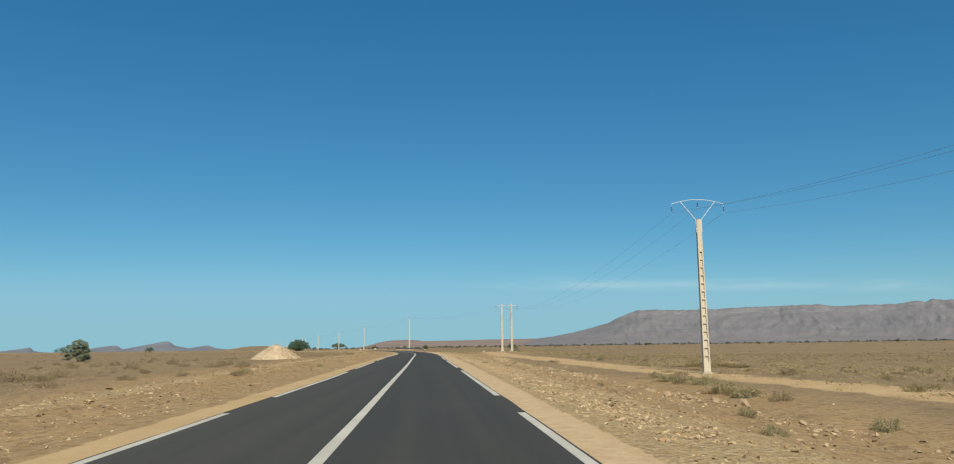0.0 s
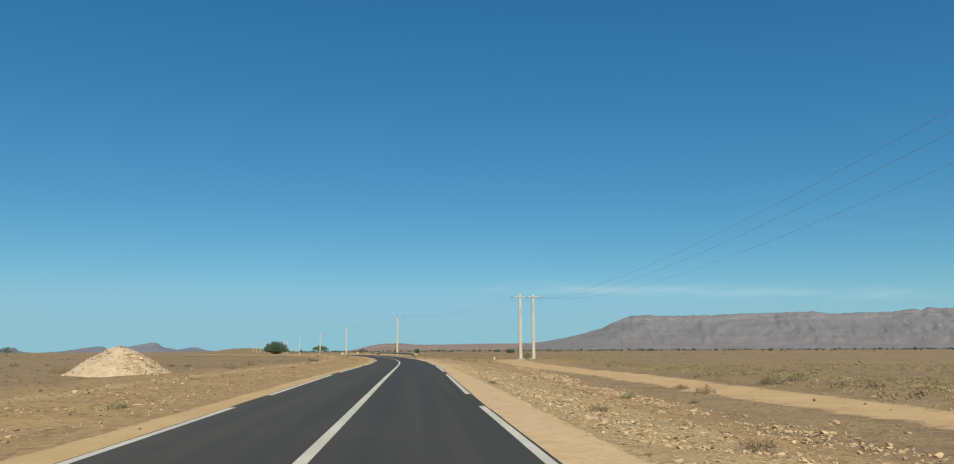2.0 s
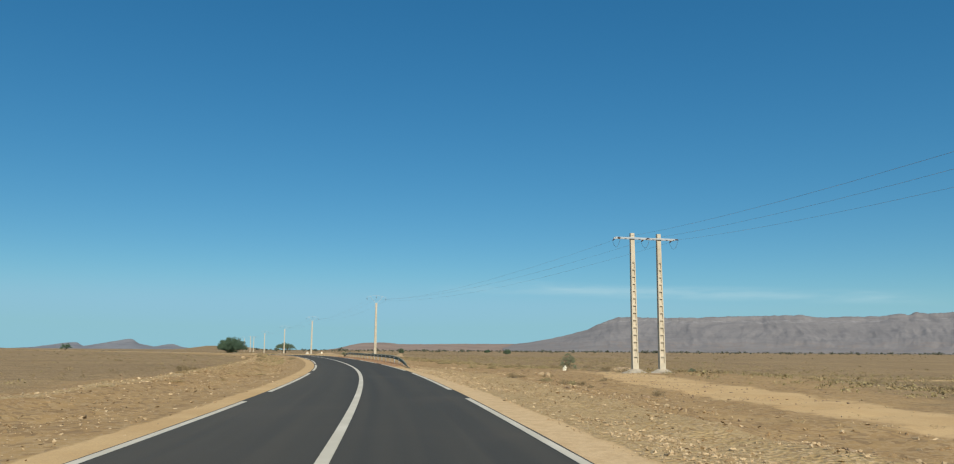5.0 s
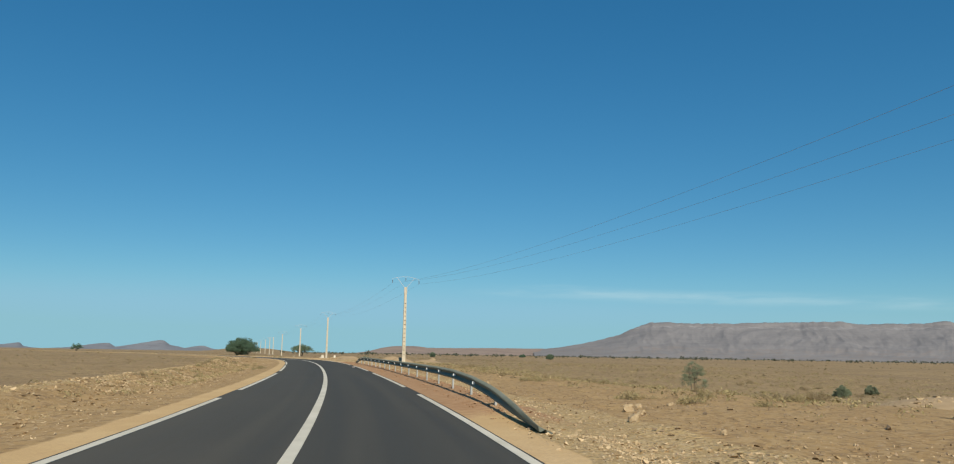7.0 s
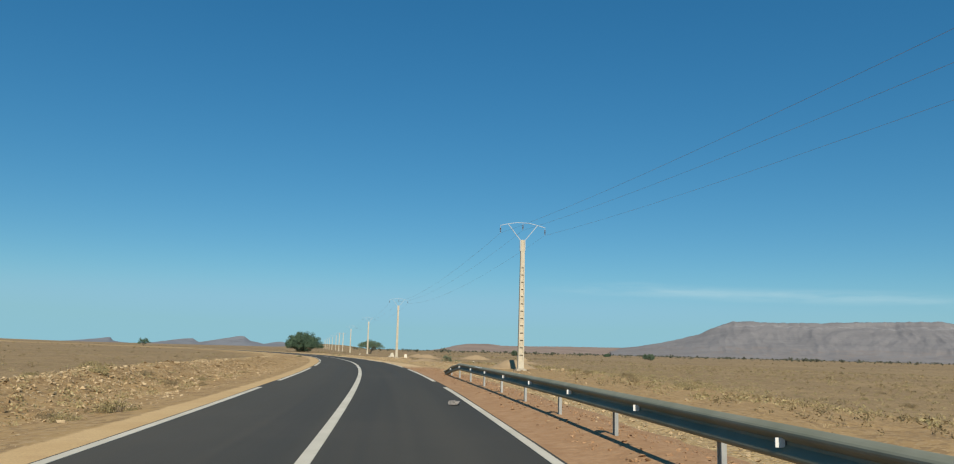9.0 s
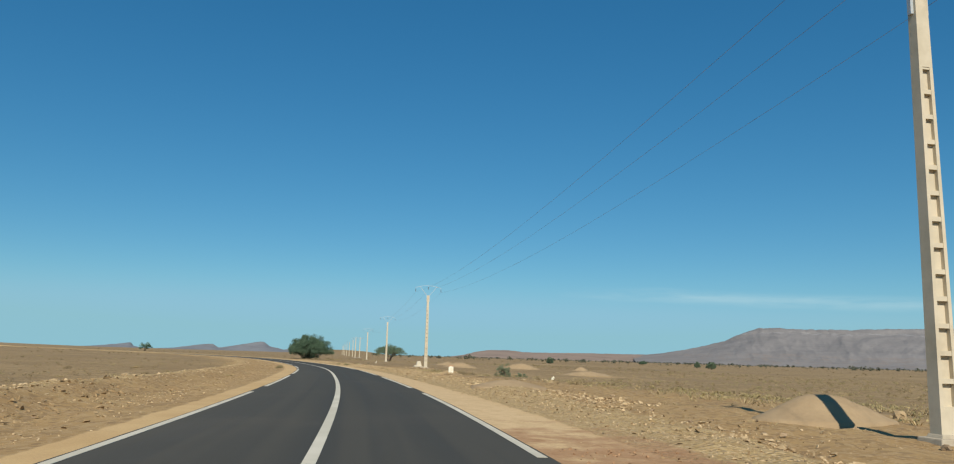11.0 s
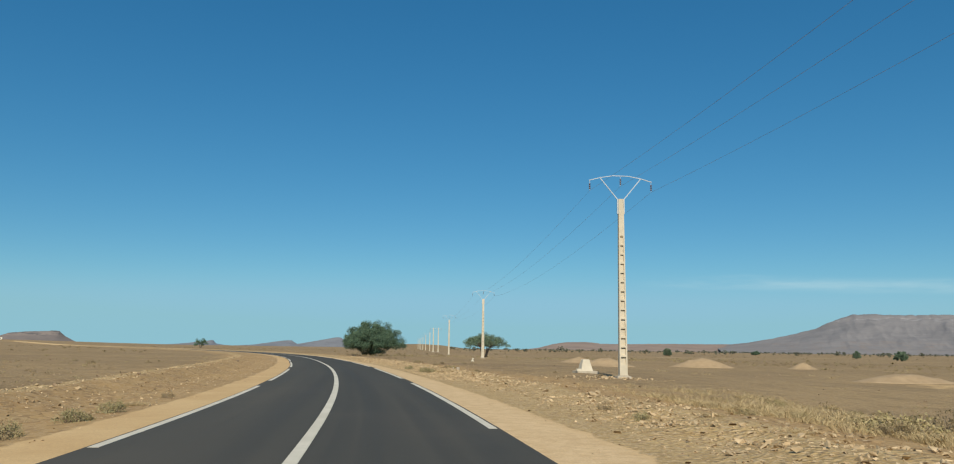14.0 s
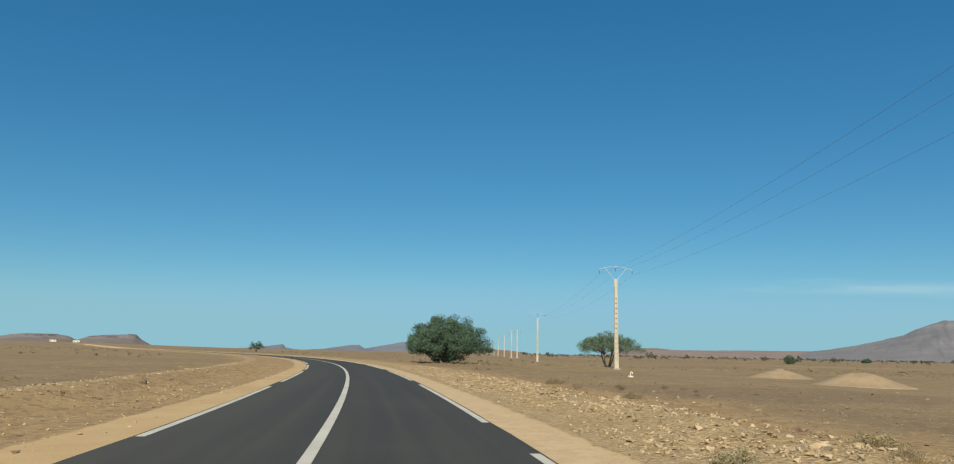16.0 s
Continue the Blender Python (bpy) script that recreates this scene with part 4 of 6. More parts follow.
def rock_shape(seed, sub=1, flat=0.7):
    bm = bmesh.new()
    bmesh.ops.create_icosphere(bm, subdivisions=sub, radius=1.0)
    r = np.random.default_rng(seed)
    off = r.uniform(-20, 20, 3)
    sq = r.uniform(0.7, 1.25, 3)
    for v in bm.verts:
        n = noise.noise(v.co * 1.1 + Vector(off)) * 0.6 + noise.noise(v.co * 2.7 + Vector(off)) * 0.4
        v.co = v.co * (1 + n)
        v.co = Vector((v.co.x * sq[0], v.co.y * sq[1], v.co.z * flat * sq[2]))
    verts = np.array([v.co[:] for v in bm.verts])
    faces = np.array([[v.index for v in f.verts] for f in bm.faces])
    bm.free()
    return verts, faces


def shard(seed, flat=0.62):
    """An angular broken stone."""
    r = np.random.default_rng(seed)
    p = r.normal(0, 1, (6, 3))
    p = p / np.linalg.norm(p, axis=1)[:, None] * r.uniform(0.9, 1.25, (6, 1)) * r.uniform(0.7, 1.25, 3) * np.array([1, 1, flat])
    bm = bmesh.new()
    for q in p:
        bm.verts.new(q)
    bmesh.ops.convex_hull(bm, input=bm.verts)
    bmesh.ops.triangulate(bm, faces=bm.faces)
    bm.verts.index_update()
    verts, faces = np.array([v.co[:] for v in bm.verts]), np.array([[v.index for v in f.verts] for f in bm.faces])
    bm.free()
    return verts, faces


SMALL = [shard(i) for i in range(12)]


def scatter(name, shapes, xy, z, sizes, material, smooth=False, sink=0.25):
    """Many pieces joined in one mesh."""
    V, F, base = [], [], 0
    pick = rng.integers(0, len(shapes), len(xy))
    spin = rng.uniform(0, 2 * math.pi, len(xy))
    for k in range(len(xy)):
        v, f = shapes[pick[k]]
        c, s = math.cos(spin[k]), math.sin(spin[k])
        p = v * sizes[k]
        V.append(np.stack([p[:, 0] * c - p[:, 1] * s + xy[k][0], p[:, 0] * s + p[:, 1] * c + xy[k][1], p[:, 2] + z[k] + sizes[k] * sink], 1))
        F.append(f + base)
        base += len(v)
    return arrays(name, np.concatenate(V), np.concatenate(F), material, smooth=smooth)


def on_land(s, d):
    x, y = spot(s, d)
    return x, y, land(x, y, s, d)


def sizes_of(n, lo, hi, power=3.0):
    return lo + (hi - lo) * rng.random(n) ** power


# rubble along both verges
def verge(n, s0, s1, d0, spread, side, lo, hi, clump=0.35):
    s = rng.uniform(s0, s1, n)
    d = side * np.abs(d0 + rng.normal(0, spread, n))
    keep = (rough2(s * clump, d * clump, 51 + side, 3) > -0.12 + 0.5 * rng.normal(0, 0.35, n)) & (np.abs(d) > np.interp(s, [0, 90, 150, 166, 184, 198, 260, 300, 400], [4.15, 4.45, 4.3, 4.0, 3.9, 5.2, 5.5, 5.0, 4.5]) - (0.0 if side > 0 else 0.75))
    s, d = s[keep], d[keep]
    x, y, z = on_land(s, d)
    return np.stack([x, y], 1), z, sizes_of(len(x), lo, hi)


sets = [verge(1300, 55, 160, 8.6, 0.9, 1, 0.03, 0.10), verge(5000, 300, 440, 7.4, 0.6, 1, 0.03, 0.10), verge(17000, 2, 80, 6.0, 0.7, 1, 0.014, 0.065), verge(2600, 2, 80, 9.0, 1.6, 1, 0.02, 0.08), verge(15000, 80, 184, 5.7, 0.55, 1, 0.014, 0.06), verge(3000, 80, 184, 9.6, 1.8, 1, 0.014, 0.07), verge(9000, 2, 184, 9.5, 3.2, 1, 0.012, 0.055), verge(3600, 2, 72, 11.9, 0.45, 1, 0.02, 0.10), verge(3600, 66, 108, 11.2, 0.4, 1, 0.025, 0.10), verge(2200, 100, 140, 12.3, 0.5, 1, 0.025, 0.10), verge(2200, 292, 336, 10.4, 0.6, 1, 0.025, 0.11), verge(1500, 178, 200, 6.0, 1.1, 1, 0.012, 0.07), verge(6000, 90, 196, 4.75, 0.5, 1, 0.01, 0.036), verge(7000, 152, 190, 4.9, 0.6, 1, 0.012, 0.05, 0.15), verge(2600, 196, 275, 7.6, 0.9, 1, 0.012, 0.07),
        verge(19000, 268, 470, 6.8, 0.65, 1, 0.012, 0.05), verge(8000, 270, 470, 8.6, 0.4, 1, 0.016, 0.085), verge(3500, 270, 470, 9.6, 1.5, 1, 0.012, 0.06), verge(5200, 376, 450, 5.6, 0.35, 1, 0.016, 0.06, 0.2), verge(5000, 376, 450, 7.0, 0.3, 1, 0.018, 0.08, 0.2), verge(2600, 376, 450, 8.6, 0.3, 1, 0.018, 0.085, 0.2), verge(24000, 2, 470, 6.3, 1.2, -1, 0.014, 0.055), verge(14000, 2, 470, 9.6, 0.75, -1, 0.016, 0.085), verge(8000, 196, 275, 8.6, 1.5, -1, 0.018, 0.09)]
tagged(scatter("rubble", SMALL, np.concatenate([a[0] for a in sets]), np.concatenate([a[1] for a in sets]), np.concatenate([a[2] for a in sets]), STONE),
       "pale broken stones strewn along the road verges", "rubble", kind="stuff")
clods = [verge(14400, 2, 470, 7.4, 1.3, -1, 0.012, 0.075, 0.5), verge(6400, 165, 300, 8.8, 1.2, -1, 0.02, 0.11, 0.5), verge(10000, 2, 184, 8.2, 1.6, 1, 0.012, 0.075, 0.5), verge(10800, 266, 470, 8.2, 1.7, 1, 0.012, 0.07, 0.5), verge(3600, 184, 270, 9.0, 2.2, 1, 0.012, 0.06, 0.5)]
tagged(scatter("verge_clods", SMALL, np.concatenate([a[0] for a in clods]), np.concatenate([a[1] for a in clods]), np.concatenate([a[2] for a in clods]), CLOD), "tan clods and half-buried stones on the rubble banks", "clods", kind="stuff")
n = 9000
s, d = rng.uniform(186, 278, n), rng.uniform(3.9, 5.9, n)
keep = rough2(s * 0.9, d * 0.9, 61, 3) > rng.normal(-0.05, 0.3, n)
x, y, z = on_land(s[keep], d[keep])
rs = (np.stack([x, y], 1), z, sizes_of(len(x), 0.008, 0.05, 3))
n = 12000
s, d = rng.uniform(2, 460, n), rng.choice([-1, 1], n) * (3.6 + 1.6 * rng.random(n) ** 0.6)
keep = rough2(s * 0.5, d * 0.5, 63, 3) > rng.normal(0.05, 0.3, n)
x, y, z = on_land(s[keep], d[keep])
tagged(scatter("shoulder_pebbles", SMALL, np.stack([x, y], 1), z, sizes_of(len(x), 0.005, 0.022, 3), STONE), "small pebbles strewn over the sandy shoulders", "pebbles", kind="stuff")
tagged(scatter("red_clods", SMALL, *rs, REDCLOD), "reddish clods and pebbles under the guard rail", "clods", kind="stuff")
n = 16000
s, d = rng.uniform(2, 480, n), rng.choice([-1, 1], n) * (9 + 60 * rng.random(n) ** 1.6)
keep = rough2(s * 0.12, d * 0.12, 71, 3) > rng.normal(0.0, 0.3, n)
s, d = s[keep], d[keep]
x, y, z = on_land(s, d)
extra = [verge(11000, 148, 216, 13, 5, 1, 0.01, 0.06), verge(5000, 300, 470, 13, 4, 1, 0.01, 0.05), verge(7000, 2, 300, 13, 3, -1, 0.01, 0.06)]
x, y, z = np.concatenate([x] + [a[0][:, 0] for a in extra]), np.concatenate([y] + [a[0][:, 1] for a in extra]), np.concatenate([z] + [a[1] for a in extra])
sizes_ = np.concatenate([sizes_of(len(x) - sum(len(a[2]) for a in extra), 0.02, 0.12, 4)] + [a[2] for a in extra])
tagged(scatter("plain_stones", SMALL, np.stack([x, y], 1), z, sizes_, DARKSTONE), "scattered brown stones on the plain", "stones", kind="stuff")

BOULDERS = [rock_shape(100 + i, 2, 0.75) for i in range(6)]


def boulder(x, y, size, material, label, group="", i=0, sink=0.15):
    v, f = BOULDERS[i % 6]
    me_name = "rock"
    ob = arrays(me_name, v * size, f, material, smooth=False)
    ob.matrix_world = pose(x, y, ground_z(x, y) + size * sink, 0, 0, 67 * i)
    return tagged(ob, label, "rock", group)


for i in range(60):
    s_ = float(rng.uniform(14, 130))
    d_ = float(np.interp(s_, [0, 60, 98, 120], [11.9, 11.9, 11.5, 12.6])) + float(rng.normal(0, 0.35))
    x_, y_ = spot(s_, d_)
    boulder(float(x_), float(y_), float(0.07 + 0.12 * rng.random() ** 2), STONE, "pale broken boulder in a windrow along the verge", "boulders of the windrow", i)
for i in range(70):
    side = 1 if i % 3 else -1
    s_ = float(rng.uniform(14, 440))
    d_ = side * float(rng.uniform(8.0, 10.5)) if not 180 < s_ < 265 else side * float(rng.uniform(9, 14))
    x_, y_ = spot(s_, d_)
    boulder(float(x_), float(y_), float(0.07 + 0.12 * rng.random() ** 2.5), STONE if i % 4 else DARKSTONE, "pale broken boulder on the rubble bank" if i % 4 else "brown weathered boulder on the rubble bank", "boulders on the verges", i)
for i, (s_, d_, r_) in enumerate(((27.5, 12.6, 0.3), (49.0, 12.0, 0.24), (36.0, 11.8, 0.2), (51.0, 20.7, 0.18), (49.0, 20.9, 0.17), (71.3, 14.1, 0.2), (100.5, 11.4, 0.19), (188.6, 8.2, 0.17), (190.6, 8.9, 0.13), (192.4, 9.5, 0.16), (193.9, 10.0, 0.12), (195.2, 10.6, 0.18), (196.3, 11.0, 0.15), (196.8, 11.6, 0.14), (361.4, 8.0, 0.16), (362.1, 8.3, 0.11), (362.5, 8.6, 0.13),
                                  (351, 13.6, 0.14), (20, -9.6, 0.3), (262, -12.4, 0.4), (266, -12.0, 0.3), (327, -15, 0.32), (173.8, 12.3, 0.2), (172.4, 12.3, 0.22), (169.5, 11.9, 0.26), (168.2, 11.6, 0.2), (340.9, 11.9, 0.14), (326, 15.0, 0.2), (326, 16.9, 0.17), (322, 16.1, 0.22), (319, 14.9, 0.22), (324, 16.0, 0.12), (320.2, 15.5, 0.14), (286.0, 17.8, 0.27), (270.0, 10.9, 0.19), (274.0, 12.6, 0.12), (268.0, 11.3, 0.12), (291.0, 20.3, 0.26))):
    x_, y_ = spot(s_, d_)
    boulder(float(x_), float(y_), r_, STONE, "whitish boulder lying on bare earth" if 361 < s_ < 363 else "large pale limestone boulder", "", i)
for i, (s_, d_, r_) in enumerate(((280.0, 12.8, 0.13), (279.0, 13.2, 0.13), (280.3, 14.1, 0.13), (275.8, 11.8, 0.10), (276.6, 12.3, 0.09))):
    x_, y_ = spot(s_, d_)
    boulder(float(x_), float(y_), r_, DARKSTONE, "broken stone lying at the foot of a pole", "stones at the foot of a pole", i)
for i in range(9):
    a_ = 0.7 * i + 2.2
    boulder(-56.07 + math.cos(a_) * (0.75 + 0.1 * i), 380.71 + math.sin(a_) * (0.75 + 0.06 * i), 0.07 + 0.03 * (i % 3), STONE if i % 2 else DARKSTONE, "broken stone lying at the foot of a pole", "stones at the foot of a pole", i)
n = 420
a_, q_ = rng.uniform(0, 2 * math.pi, n), 0.7 + 2.6 * rng.random(n) ** 1.4
x, y = -57.0 + np.cos(a_) * q_ * 1.25, 380.4 + np.sin(a_) * q_ * 0.8
s, d = station(x, y)
tagged(scatter("debris", SMALL, np.stack([x, y], 1), land(x, y, s, d), sizes_of(n, 0.02, 0.11, 2.5), STONE), "pale concrete and stone debris round the foot of a pole", "debris", kind="stuff")
x_, y_ = spot(237.1, 2.75)
rock = boulder(float(x_), float(y_), 0.12, GREYSTONE, "small grey stone lying on the asphalt", "", 3)
rock.location.z = float(np.interp(237.1, ST, ZR)) + 0.06

# ---------------------------------------------------------------- heaps of gravel and sand


def mound(name, label, x, y, wide, deep, high, turn, material, seed, peak=1.0, category="mound", stones=0):
    n_r, n_a = 20, 48
    z0 = ground_z(x, y)
    r, a = np.meshgrid(np.linspace(0, 1, n_r), np.linspace(0, 2 * math.pi, n_a, endpoint=False), indexing="ij")
    rag = 1 + 0.10 * rough2(np.cos(a) * 1.5 + 9, np.sin(a) * 1.5 + seed, seed, 3)
    px, py = np.cos(a) * r * wide / 2 * rag, np.sin(a) * r * deep / 2 * rag
    pz = high * ((1 - r ** peak) if stones else (0.5 + 0.5 * np.cos(math.pi * r)) ** (1 / peak)) * (1 + 0.14 * rough2(px * 0.9 + seed, py * 0.9, seed, 4)) + 0.05 * rough2(px * 3, py * 3, seed + 2, 3) * (1 - r) - 0.18 * (r > 0.97)
    idx = np.arange(n_r * n_a).reshape(n_r, n_a)
    q = np.stack([idx[:-1], idx[1:], np.roll(idx[1:], -1, 1), np.roll(idx[:-1], -1, 1)], -1).reshape(-1, 4)
    ob = arrays(name, np.stack([px.ravel(), py.ravel(), pz.ravel()], 1), q, material)
    ob.matrix_world = pose(x, y, z0, 0, 0, turn)
    tagged(ob, label, category)
    if stones:
        u, t = np.sqrt(rng.random(stones)), rng.uniform(0, 2 * math.pi, stones)
        sx, sy = np.cos(t) * u * wide / 2, np.sin(t) * u * deep / 2
        sz = high * np.clip(1 - u ** peak, 0, 1) - 0.03
        st_ = scatter("heap_stones", SMALL, np.stack([sx, sy], 1), sz, sizes_of(stones, 0.03, 0.16, 3), STONE)
        st_.parent = ob
        tagged(st_, "angular quarry stones on the heap", kind="stuff")
    return ob


mound("gravel_heap", "tall pale heap of quarry gravel beside the road", -25.52, 98.28, 6.5, 6.2, 1.85, 20, HEAP, 4, 1.3, "gravel heap", 3200)
mound("sand_mound", "low mound of pale loose sand on the plain", -61.22, 450.22, 8.8, 6, 1.15, 10, MOUND, 5, 1.25)
mound("sand_mound", "low mound of pale loose sand on the plain", -66.50, 465.65, 8.0, 5, 0.9, 30, MOUND, 6, 1.25)
mound("sand_mound", "long low bank of bulldozed sand on the plain", -31.25, 412.65, 10.0, 5, 0.8, 15, MOUND, 7, 1.6)
mound("sand_mound", "low mound of pale loose sand on the plain", -46.88, 457.86, 10.5, 6, 1.35, 15, MOUND, 14, 1.3)
mound("sand_mound", "small pale heap of dumped sand on the plain", -31.97, 459.47, 4.8, 4, 0.9, 15, MOUND, 8, 1.1)
mound("sand_mound", "low mound of sand and stones behind the twin poles", 10.4, 209.4, 9.0, 6.0, 0.85, 0, MOUND, 9, 1.6, "mound", 500)
mound("sand_mound", "low bank of dug earth beside the pole", -26.05, 286.94, 4.6, 3, 0.75, 20, MOUND, 10, 1.5)
mound("sand_mound", "low bank of dug earth on the roadside", -36.55, 301.35, 4.0, 3, 0.35, 20, MOUND, 12, 1.6)

# ---------------------------------------------------------------- markers


def whitewashed_block(x, y, turn):
    z = ground_z(x, y) + 0.29
    ob = empty("marker_block", pose(x, y, z, 0, 0, turn), label="whitewashed marker block with chipped brown top on rubble", category="marker")
    bm = bmesh.new()
    box(bm, -0.22, -0.2, -0.10, 0.22, 0.2, 0.62, 0.96, 0.02)
    bm.transform(Matrix.Scale(0.87, 4))
    part("block", bm, LIME, ob)
    bm = bmesh.new()
    # the paint has flaked off in a ragged line below the top
    rim = [(-0.215, -0.197, 0.50, 0.672), (-0.13, -0.197, 0.545, 0.690), (-0.04, -0.197, 0.585, 0.684), (0.07, -0.197, 0.57, 0.664), (0.14, -0.197, 0.535, 0.655), (0.213, -0.197, 0.50, 0.630), (0.213, 0.0, 0.56, 0.64), (0.213, 0.197, 0.57, 0.635), (0.05, 0.197, 0.59, 0.67), (-0.215, 0.197, 0.56, 0.675), (-0.215, 0.0, 0.53, 0.68)]
    lower, upper = [bm.verts.new((p, q, r)) for p, q, r, _ in rim], [bm.verts.new((p * 0.97, q * 0.97, r)) for p, q, _, r in rim]
    crown = bm.verts.new((-0.03, 0, 0.682))
    for i in range(len(rim)):
        j = (i + 1) % len(rim)
        bm.faces.new((lower[i], lower[j], upper[j], upper[i]))
        bm.faces.new((upper[i], upper[j], crown))
    bm.transform(Matrix.Scale(0.87, 4))
    part("broken_top", bm, plain_material("chipped_brown_masonry", (0.36, 0.22, 0.13), (0.46, 0.30, 0.18), 0.95, 6, bump=0.8, dist=0.02), ob, "chipped brown masonry top")
    return ob


mound("rubble_mound", "low mound of earth and rubble carrying the marker block", -42.78, 322.15, 3.6, 3.0, 0.30, 0, CLOD, 16, 1.2)
whitewashed_block(-42.78, 322.37, 10)
n = 2600
bs, bd = station(-42.78, 322.37)
s, d = bs[0] - 0.35 + rng.normal(0, 0.85, n), bd[0] + 0.4 + rng.normal(0, 1.0, n)
x, y, z = on_land(s, d)
z = z + 0.40 * np.exp(-((s - bs[0] + 0.1) / 1.15) ** 2 - ((d - bd[0]) / 1.3) ** 2)
tagged(scatter("rubble_pile", SMALL, np.stack([x, y], 1), z, sizes_of(n, 0.016, 0.06, 2.4), STONE), "pile of broken tan stones round the marker block", "rubble pile", kind="stuff")


def anchor_block(x, y, turn):
    z = ground_z(x, y)
    ob = empty("anchor_block", pose(x, y, z, 0, 0, turn), label="pale tapered concrete block on a low slab near the pole", category="concrete block")
    part("body", box(bmesh.new(), -0.48, -0.42, 0.1, 0.48, 0.42, 0.98, 0.52, 0.03), CONCRETE, ob)
    part("slab", box(bmesh.new(), -0.85, -0.62, -0.1, 0.85, 0.62, 0.14, 0.95, 0.03), FOOTING, ob)
    part("chunk", box(bmesh.new(), -0.86, -0.60, 0.10, -0.5, -0.2, 0.30, 0.8, 0.03), CONCRETE, ob)
    return ob


anchor_block(-59.22, 390.93, 25)


def cairn(x, y, r, label):
    """Whitewashed stones piled as a boundary mark."""
    ob = empty("cairn", pose(x, y, ground_z(x, y) - 0.02), label=label, category="cairn")
    z = 0.0
    for i, k in enumerate((1.0, 0.72, 0.5)):
        v, f = BOULDERS[(i + 2) % 6]
        st_ = arrays("stone", v * r * k, f, LIME, ob, smooth=False)
        st_.location = (0.03 * i, 0, z + r * k * 0.55)
        z += r * k * 1.0
    return ob


cairn(1.20, 191.54, 0.2, "little cairn of whitewashed stones beside the track")
cairn(-35.58, 343.50, 0.17, "little cairn of whitewashed stones on the plain")
x_, y_ = spot(394.2, 9.1)
ob = empty("concrete_stub", pose(float(x_), float(y_), ground_z(x_, y_), 0, 0, 35), label="small broken concrete stub standing in the dirt", category="concrete block")
part("body", box(bmesh.new(), -0.12, -0.07, -0.1, 0.12, 0.07, 0.22, 0.9, 0.02), FOOTING, ob)
part("chip", box(bmesh.new(), -0.42, -0.06, -0.05, -0.32, 0.06, 0.2, 0.85, 0.02), FOOTING, ob)
pipe_z = ground_z(-79.33, 440.45)
ob = empty("vent_pipe", pose(-79.33, 440.45, pipe_z, 0, 0, 30), label="short bent white pipe standing in the sand", category="pipe")
part("stem", tube(bmesh.new(), [(0, 0, -0.1), (0, 0, 0.30), (0.03, 0, 0.37), (0.10, 0, 0.40), (0.16, 0, 0.37), (0.18, 0, 0.26)], 0.05, 10), LIME, ob)
part("base", box(bmesh.new(), -0.18, -0.18, -0.05, 0.18, 0.18, 0.1, 0.9, 0.02), LIME, ob)

# ---------------------------------------------------------------- plants


def blades(seed, n, spread, high, thick, lean=0.5, arms=3):
    """A tuft of thin bent blades, as triangles."""
    r = np.random.default_rng(seed)
    V, F = [], []
    for i in range(n):
        a, q = r.uniform(0, 2 * math.pi), spread * math.sqrt(r.random())
        x0, y0 = math.cos(a) * q * 0.5, math.sin(a) * q * 0.5
        h = high * r.uniform(0.45, 1.0) * (1 - 0.4 * q / spread)
        ox, oy = math.cos(a) * q * lean + r.normal(0, 0.08) * high, math.sin(a) * q * lean + r.normal(0, 0.08) * high
        b = r.uniform(0, math.pi)
        wx, wy = math.cos(b) * thick, math.sin(b) * thick
        k = len(V)
        V += [(x0 - wx, y0 - wy, -0.04), (x0 + wx, y0 + wy, -0.04), (x0 + ox * 0.45 - wx * 0.8, y0 + oy * 0.45 - wy * 0.8, h * 0.6), (x0 + ox * 0.45 + wx * 0.8, y0 + oy * 0.45 + wy * 0.8, h * 0.6), (x0 + ox, y0 + oy, h)]
        F += [(k, k + 1, k + 3), (k, k + 3, k + 2), (k + 2, k + 3, k + 4)]
    return np.array(V), np.array(F)


def leaves(centres, per, radius, size, seed, flat=0.7):
    """Clumps of small leaf sprays round each centre."""
    r = np.random.default_rng(seed)
    c = np.repeat(np.asarray(centres, float), per, 0)
    n = len(c)
    d = r.normal(0, 1, (n, 3))
    d /= np.linalg.norm(d, axis=1)[:, None]
    rad = np.repeat(np.asarray(radius, float) * np.ones(len(centres)), per)
    p = c + d * (rad * r.random(n) ** 0.45)[:, None] * np.array([1, 1, flat])
    u = r.normal(0, 1, (n, 3))
    u /= np.linalg.norm(u, axis=1)[:, None]
    w = np.cross(u, r.normal(0, 1, (n, 3)))
    w /= np.linalg.norm(w, axis=1)[:, None]
    k = size * r.uniform(0.6, 1.4, n)[:, None]
    tri = np.stack([p - u * k, p + u * k * 0.4 + w * k * 0.55, p + u * k - w * k * 0.15, p - u * k * 0.1 - w * k * 0.5], 1)
    V = tri.reshape(-1, 3)
    i = np.arange(n)[:, None] * 4
    return V, np.concatenate([i + np.array([[0, 1, 2]]), i + np.array([[0, 2, 3]])], 0)


